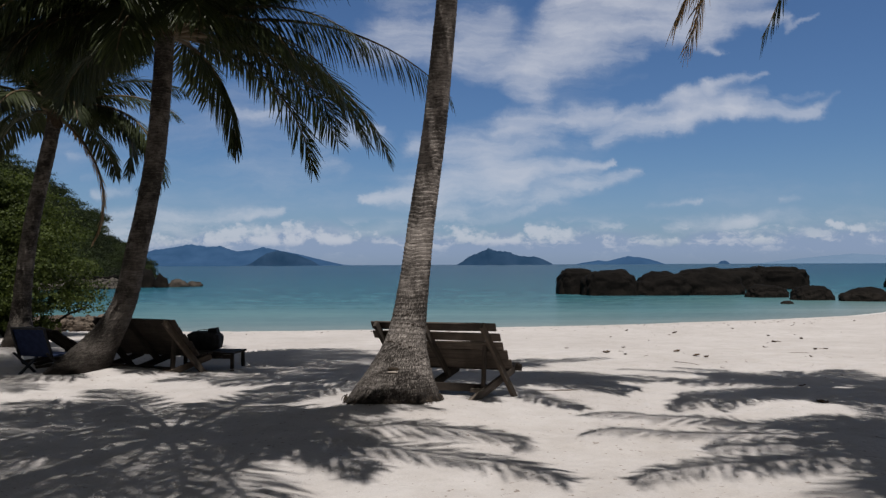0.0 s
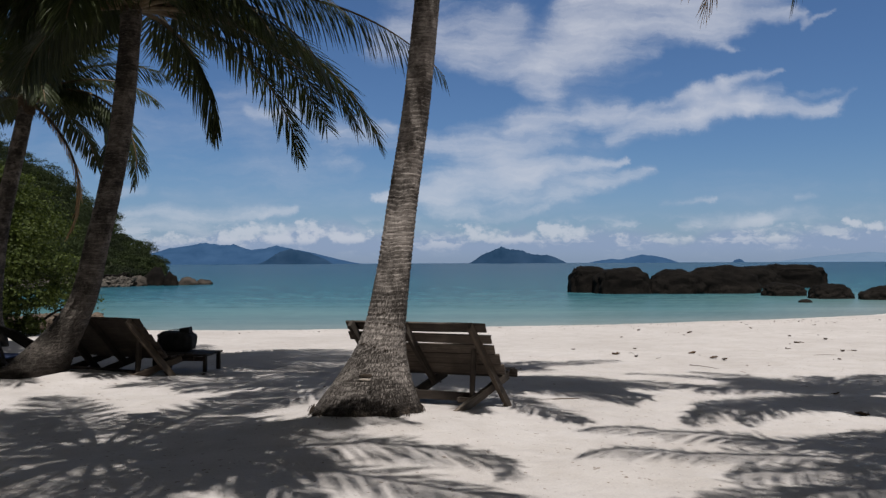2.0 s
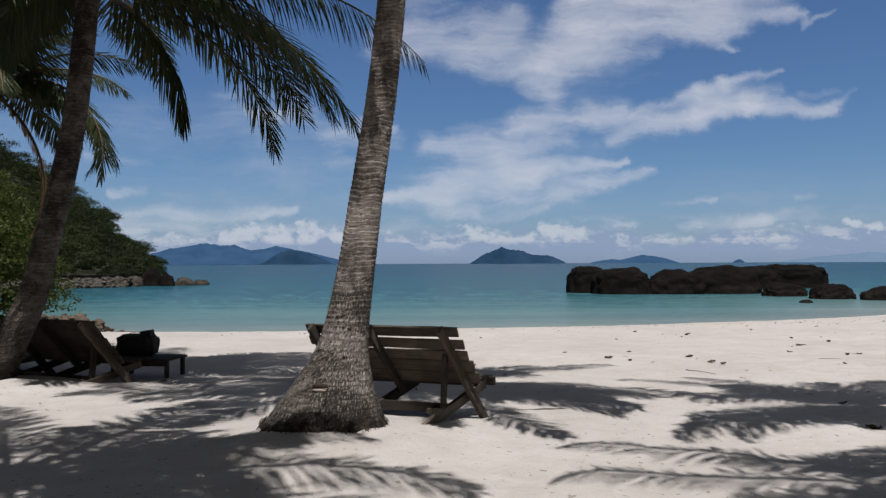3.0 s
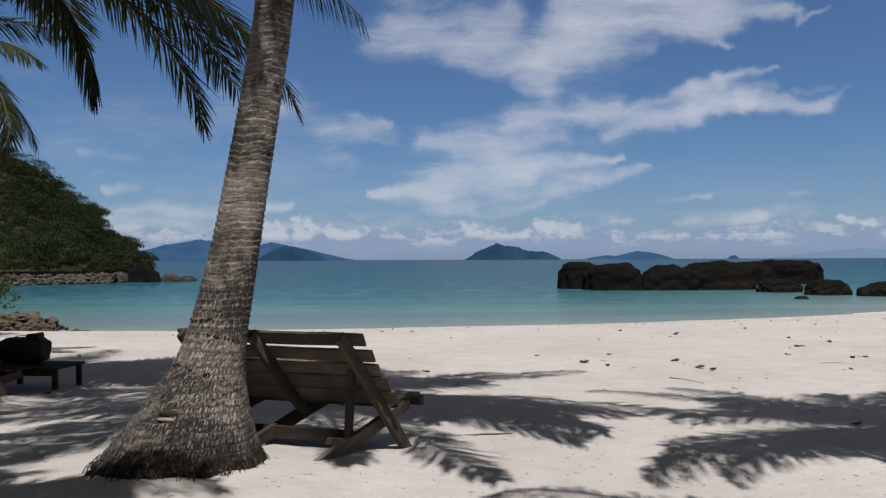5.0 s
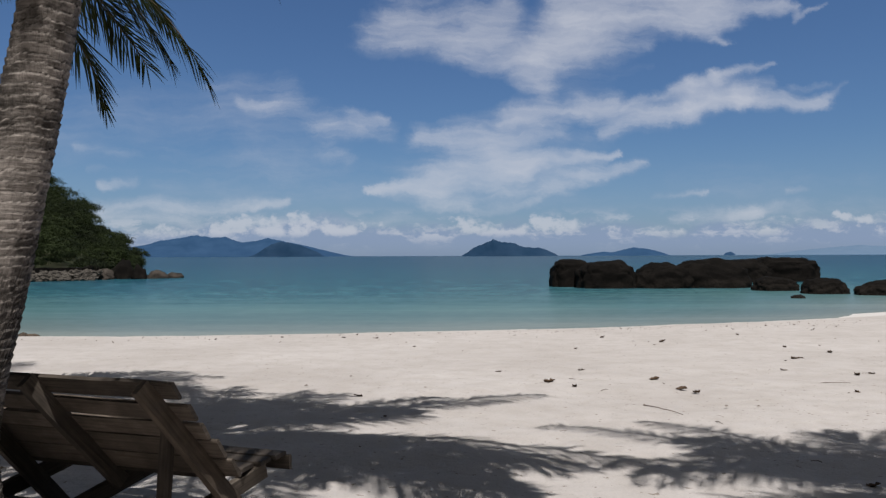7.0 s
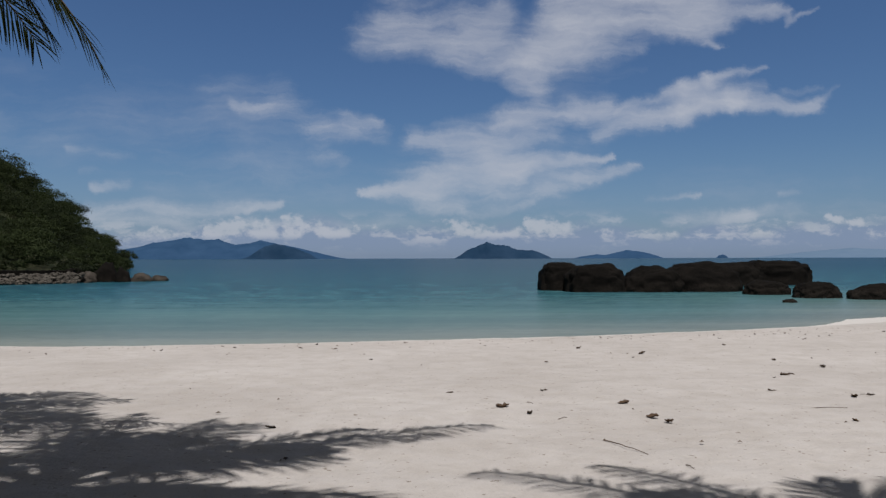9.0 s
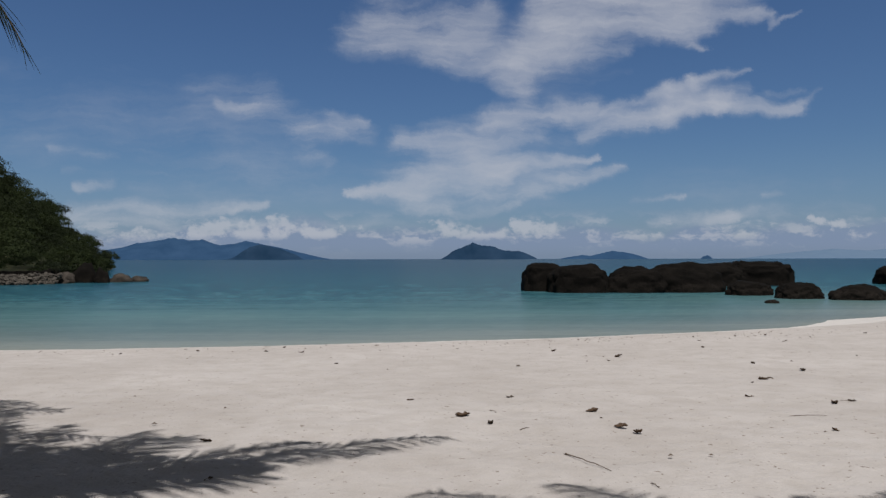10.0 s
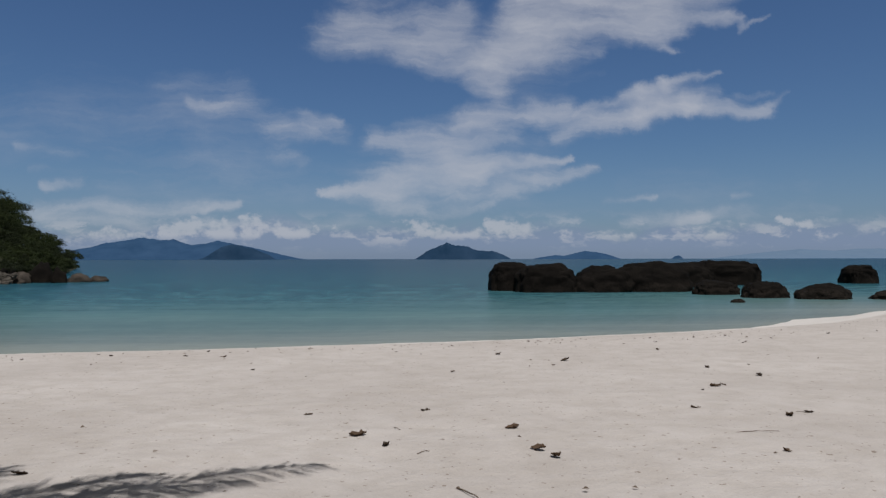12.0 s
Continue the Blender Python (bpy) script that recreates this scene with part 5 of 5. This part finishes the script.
# ---- furniture ----
def bench(name, label, m, half, seed, wood=None, feet=None, leg_wood=None, under=None, tight=False):
    """Reclined plank bench on X-shaped side frames; u along it, v forward, w up; frames racked askew."""
    # under: darker wood carrying the shade on seat and inner frame, also top slat
    wood, feet = wood or WOOD, feet or WOOD_GREY
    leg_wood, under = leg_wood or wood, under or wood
    rng = random.Random(seed)
    b = empty(name, label, "bench", "wooden beach benches", at=m)

    def L(u, v, w):
        return (u + 0.33 * v, v, w)

    lean = Vector((0.33 * 0.46, 0.46, -0.62)).normalized()
    nrm = Vector((0, 0.62, 0.46)).normalized()
    # back slats
    for k in range(5):
        s = 0.065 + k * 0.152
        c = Vector(L(0, 0, 1.0)) + lean * s + nrm * 0.03
        o0, o1 = rng.uniform(-0.03, 0.03), rng.uniform(-0.02, 0.02)
        wid = 0.15 if tight else 0.119 if k < 3 else 0.145
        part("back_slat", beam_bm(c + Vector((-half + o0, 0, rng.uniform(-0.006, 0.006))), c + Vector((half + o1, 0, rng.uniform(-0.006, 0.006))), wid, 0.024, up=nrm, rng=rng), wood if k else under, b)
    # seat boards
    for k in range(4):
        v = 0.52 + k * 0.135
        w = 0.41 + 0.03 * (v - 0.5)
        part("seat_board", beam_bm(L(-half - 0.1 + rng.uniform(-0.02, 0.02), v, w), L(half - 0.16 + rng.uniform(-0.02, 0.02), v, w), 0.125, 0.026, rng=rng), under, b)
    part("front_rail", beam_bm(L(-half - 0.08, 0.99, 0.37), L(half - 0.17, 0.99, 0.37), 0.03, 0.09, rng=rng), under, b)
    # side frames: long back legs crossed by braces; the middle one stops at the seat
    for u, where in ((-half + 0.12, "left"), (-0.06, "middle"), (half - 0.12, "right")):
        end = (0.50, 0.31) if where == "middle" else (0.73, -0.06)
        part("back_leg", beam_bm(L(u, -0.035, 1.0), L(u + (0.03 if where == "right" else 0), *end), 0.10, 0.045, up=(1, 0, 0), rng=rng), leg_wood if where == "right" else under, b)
        # right brace and middle foot: sunlight put into a paler wood colour
        sunlit = where == "right"
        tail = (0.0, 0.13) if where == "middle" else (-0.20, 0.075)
        part("brace", beam_bm(L(u - 0.07, *tail), L(u - 0.06, 0.80, 0.37), 0.10, 0.042, up=(1, 0, 0), rng=rng), feet if sunlit else under, b, "grey brace toned as in sunlight" if sunlit else "")
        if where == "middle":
            part("foot", beam_bm(L(u - 0.07, -0.12, 0.075), L(u - 0.065, 0.03, 0.145), 0.10, 0.05, up=(1, 0, 0), rng=rng), feet, b, "grey foot toned as in sunlight")
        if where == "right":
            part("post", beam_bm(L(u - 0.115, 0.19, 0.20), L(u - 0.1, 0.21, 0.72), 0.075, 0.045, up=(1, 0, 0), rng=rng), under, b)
    # stretcher: the shade below the bench put into its black colour
    part("stretcher", beam_bm(L(-half + 0.02, 0.24, 0.20), L(half - 0.2, 0.24, 0.20), 0.04, 0.095, rng=rng), WOOD_BLACK, b, "stretcher toned dark as in shade")
    part("block", beam_bm(L(half - 0.36, 0.14, 0.185), L(half - 0.22, 0.14, 0.185), 0.06, 0.05, rng=rng), feet, b)
    return b


YAW = math.degrees(math.atan2(-0.48, 1.549))
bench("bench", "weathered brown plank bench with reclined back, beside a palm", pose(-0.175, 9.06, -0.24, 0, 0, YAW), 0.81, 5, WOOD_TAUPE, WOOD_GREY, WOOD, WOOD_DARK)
# brown right leg and brace here carry sunlight in their colour
bench("bench", "weathered plank bench toned dark for shade, with reclined back, behind a leaning palm", pose(-5.03, 11.78, gz(-4.9, 12.0) - 0.19, 0, 0, -22), 0.85, 6, WOOD_BLACK, WOOD, WOOD, tight=True)
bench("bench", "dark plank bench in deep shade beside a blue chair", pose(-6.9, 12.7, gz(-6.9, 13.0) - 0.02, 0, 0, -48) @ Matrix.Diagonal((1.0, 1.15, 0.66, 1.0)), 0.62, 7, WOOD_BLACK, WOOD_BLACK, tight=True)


def low_table():
    m = pose(-3.95, 12.62, gz(-3.95, 12.62) - 0.03, 0, 0, -6)
    t = empty("low_table", "low dark wooden table with short legs on the sand", "table", at=m)
    for k in range(3):
        part("plank", beam_bm((-0.47, -0.2 + k * 0.2, 0.30), (0.47, -0.2 + k * 0.2, 0.30), 0.19, 0.03, rng=random.Random(k)), WOOD_BLACK, t)
    for x in (-0.40, 0.42):
        for y in (-0.24, 0.24):
            part("leg", beam_bm((x, y, -0.08), (x, y, 0.285), 0.06, 0.05, up=(1, 0, 0)), WOOD_BLACK, t)
    part("apron", beam_bm((-0.40, -0.24, 0.24), (0.42, -0.24, 0.24), 0.03, 0.07), WOOD_BLACK, t)
    # bag lying on it
    g = empty("bag", "soft black travel bag lying on a low table", "bag", at=pose(-4.12, 12.65, gz(-3.95, 12.62) + 0.285, 0, 0, -4))
    bm = bmesh.new()
    bmesh.ops.create_icosphere(bm, subdivisions=4, radius=1.0)
    for v in bm.verts:
        d = v.co.normalized()
        q = Vector([math.copysign(abs(c) ** 0.5, c) for c in d])
        k = 1 + 0.10 * noise.noise(d * 2.6)
        v.co = Vector((q.x * 0.29 * k, q.y * 0.18 * k, max(q.z * 0.165 * k, -0.165) + 0.165))
    part("body", bm, CLOTH_BLACK, g, smooth=True)
    part("flap", beam_bm((0.10, -0.05, 0.33), (0.25, -0.04, 0.35), 0.14, 0.10, bevel=0.02), CLOTH_BLACK, g)
    pts = [(-0.2 + 0.4 * i / 8, 0.0, 0.305 + 0.05 * math.sin(math.pi * i / 8)) for i in range(9)]
    V, F = [], []
    for x, y, z in pts:
        V += [(x, y - 0.015, z), (x, y + 0.015, z), (x, y + 0.015, z + 0.008), (x, y - 0.015, z + 0.008)]
    for i in range(8):
        for a in range(4):
            F.append((i * 4 + a, i * 4 + (a + 1) % 4, i * 4 + 4 + (a + 1) % 4, i * 4 + 4 + a))
    mesh_ob("handle", V, F, CLOTH_BLACK, g)


low_table()


def blue_chair():
    m = pose(-6.25, 11.1, gz(-6.25, 11.1) - 0.09, 0, 0, -14)
    c = empty("beach_chair", "navy canvas beach chair on a dark metal frame in the shade", "chair", at=m)

    def rod(name, a, b, r=0.016):
        part(name, beam_bm(a, b, r * 2, r * 2, up=(1, 0.2, 0.1), bevel=0.008, wobble=0), METAL_DARK, c)

    V, F = [], []
    for i in range(9):
        s = i / 8
        for j in range(7):
            q = j / 6
            V.append((-0.29 + 0.58 * q, -0.06 + 0.16 * (1 - s) + 0.04 * math.sin(math.pi * q), 0.36 + 0.42 * s))
    n = len(V)
    V += [(x, y + 0.012, z) for x, y, z in V]
    for i in range(8):
        for j in range(6):
            a = i * 7 + j
            F += [(a, a + 1, a + 8, a + 7), (n + a + 7, n + a + 8, n + a + 1, n + a)]
    mesh_ob("backrest", V, F, CLOTH_BLUE, c, True, "navy canvas backrest")
    part("seat", beam_bm((-0.27, 0.36, 0.36), (0.27, 0.36, 0.36), 0.48, 0.02), CLOTH_BLUE, c, "navy canvas seat")
    for x in (-0.3, 0.3):
        rod("leg", (x, -0.10, -0.06), (x, 0.58, 0.40))
        rod("leg", (x, 0.55, -0.06), (x, -0.02, 0.42))
        rod("back_post", (x, 0.10, 0.34), (x, -0.08, 0.80))
    rod("crossbar", (-0.3, -0.08, 0.03), (0.3, -0.08, 0.03))
    rod("crossbar", (-0.3, -0.08, 0.80), (0.3, -0.08, 0.80))


blue_chair()


# ---- litter on the sand ----
def dead_leaf(at, size, turn, seed, first=None):
    rng = random.Random(seed)
    V, F = [], []
    nx = 8
    for i in range(nx + 1):
        s = i / nx
        w = math.sin(math.pi * min(1, s * 0.92 + 0.06)) ** 0.8 * 0.26 * (1 + 0.25 * rng.uniform(-1, 1))
        for j, q in enumerate((-1, -0.5, 0, 0.5, 1)):
            V.append((s - 0.5, q * w, 0.05 + 0.24 * abs(q) * w / 0.3 * (0.4 + s) + 0.14 * (2 * s - 1) ** 2 + 0.06 * rng.uniform(-1, 1)))
    k = len(V)
    V += [(x, y, z - 0.02) for x, y, z in V]
    for i in range(nx):
        for j in range(4):
            a = i * 5 + j
            F += [(a, a + 5, a + 6, a + 1), (k + a + 1, k + a + 6, k + a + 5, k + a)]
    ob = mesh_ob("dead_leaf", V, F, LITTER, None, True)
    tagged(ob, "curled dry brown leaf lying on the sand", "leaf", "dead leaves on the sand")
    ob.matrix_basis = pose(*at, rng.uniform(-12, 12), rng.uniform(-12, 12), turn) @ Matrix.Diagonal((size, size, size, 1))
    return ob


proto = [dead_leaf((3.49, 15.66, gz(3.49, 15.66) - 0.005), 0.18, 20, 1), dead_leaf((3.78, 15.2, gz(3.78, 15.2) - 0.005), 0.13, 80, 2),
         dead_leaf((5.09, 15.96, gz(5.09, 15.96) - 0.005), 0.15, -8, 3), dead_leaf((5.19, 15.0, gz(5.19, 15.0) - 0.005), 0.15, -30, 4)]
rl = random.Random(77)
spots = [(5.29, 14.72, 0.16), (7.52, 17.08, 0.17), (8.6, 18.99, 0.2), (8.26, 18.63, 0.11), (8.4, 16.53, 0.19), (9.87, 20.17, 0.18), (7.15, 22.59, 0.24), (6, 23.91, 0.18), (9.62, 24.35, 0.17), (4.21, 17.09, 0.16), (9.46, 21.3, 0.14), (8.75, 16.74, 0.12), (4.6, 8.9, 0.2), (5.1, 10.4, 0.14), (1.35, 12.9, 0.1), (0.9, 14.3, 0.14)]
for x, y, s in spots:
    k = rl.randrange(4)
    copy_thing(proto[k], pose(x, y, gz(x, y) - 0.004, rl.uniform(-15, 15), rl.uniform(-15, 15), rl.uniform(0, 360))).scale = (0.85 * s, 0.85 * s, 0.85 * s)
for k in range(52):
    x = rl.uniform(-7, 18)
    y = float(crest(np.array(x))) - abs(rl.gauss(0, 1.6)) - 0.4 if k % 4 else rl.uniform(11, 22)
    s = rl.uniform(0.04, 0.11)
    copy_thing(proto[rl.randrange(4)], pose(x, y, gz(x, y) - 0.004, rl.uniform(-15, 15), rl.uniform(-15, 15), rl.uniform(0, 360))).scale = (s, s, s)


def twig(a, b, r, seed):
    rng = random.Random(seed)
    V, F, n = [], [], 8
    for i in range(n + 1):
        s = i / n
        x, y = a[0] + (b[0] - a[0]) * s + rng.uniform(-0.012, 0.012), a[1] + (b[1] - a[1]) * s + rng.uniform(-0.012, 0.012)
        z = gz(x, y) + r * 0.8 + 0.01 * math.sin(s * 3.1)
        for q in range(5):
            an = q * 1.2566
            V.append((x + math.cos(an) * r * (1 - 0.5 * s), y + math.sin(an) * r * 0.5, z + math.sin(an) * r * (1 - 0.5 * s)))
    for i in range(n):
        for q in range(5):
            F.append((i * 5 + q, i * 5 + (q + 1) % 5, i * 5 + 5 + (q + 1) % 5, i * 5 + 5 + q))
    tagged(mesh_ob("twig", V, F, TWIG, None, True), "thin dry twig lying on the sand", "twig", "twigs on the sand")


twig((4.35, 13.75), (4.62, 13.15), 0.006, 1)
twig((7.3, 15.6), (7.8, 15.65), 0.005, 2)
twig((1.3, 9.75), (2.0, 9.9), 0.009, 3)
for k in range(14):
    x, y = rl.uniform(-3, 10), rl.uniform(6, 19)
    a = rl.uniform(0, 6.28)
    l_ = rl.uniform(0.06, 0.2)
    twig((x, y), (x + math.cos(a) * l_, y + math.sin(a) * l_), 0.004, 10 + k)


def wrack():
    """Tiny broken leaf and husk bits along the high-water line."""
    rng = random.Random(5)
    V, F = [], []
    for k in range(420):
        x = rng.uniform(-9, 25)
        if k % 3 == 0:
            x = rng.gauss(12, 5)
        y = float(crest(np.array(x))) - abs(rng.gauss(0.3, 1.0)) - 0.2 if k % 5 else rng.uniform(9, 24)
        z = gz(x, y)
        s, a = rng.uniform(0.012, 0.04), rng.uniform(0, 6.28)
        ca, sa = math.cos(a) * s, math.sin(a) * s
        o = len(V)
        V += [(x - ca, y - sa, z - 0.003), (x + sa * 0.5, y - ca * 0.5, z + s * 0.3), (x + ca, y + sa, z + 0.1 * s), (x - sa * 0.5, y + ca * 0.5, z + s * 0.2), (x, y, z + s * 0.6)]
        F += [(o, o + 1, o + 4), (o + 1, o + 2, o + 4), (o + 2, o + 3, o + 4), (o + 3, o, o + 4)]
    tagged(mesh_ob("wrack", V, F, TWIG), "tiny dark bits of dry wrack along the high-water line", "wrack", kind="stuff")


wrack()
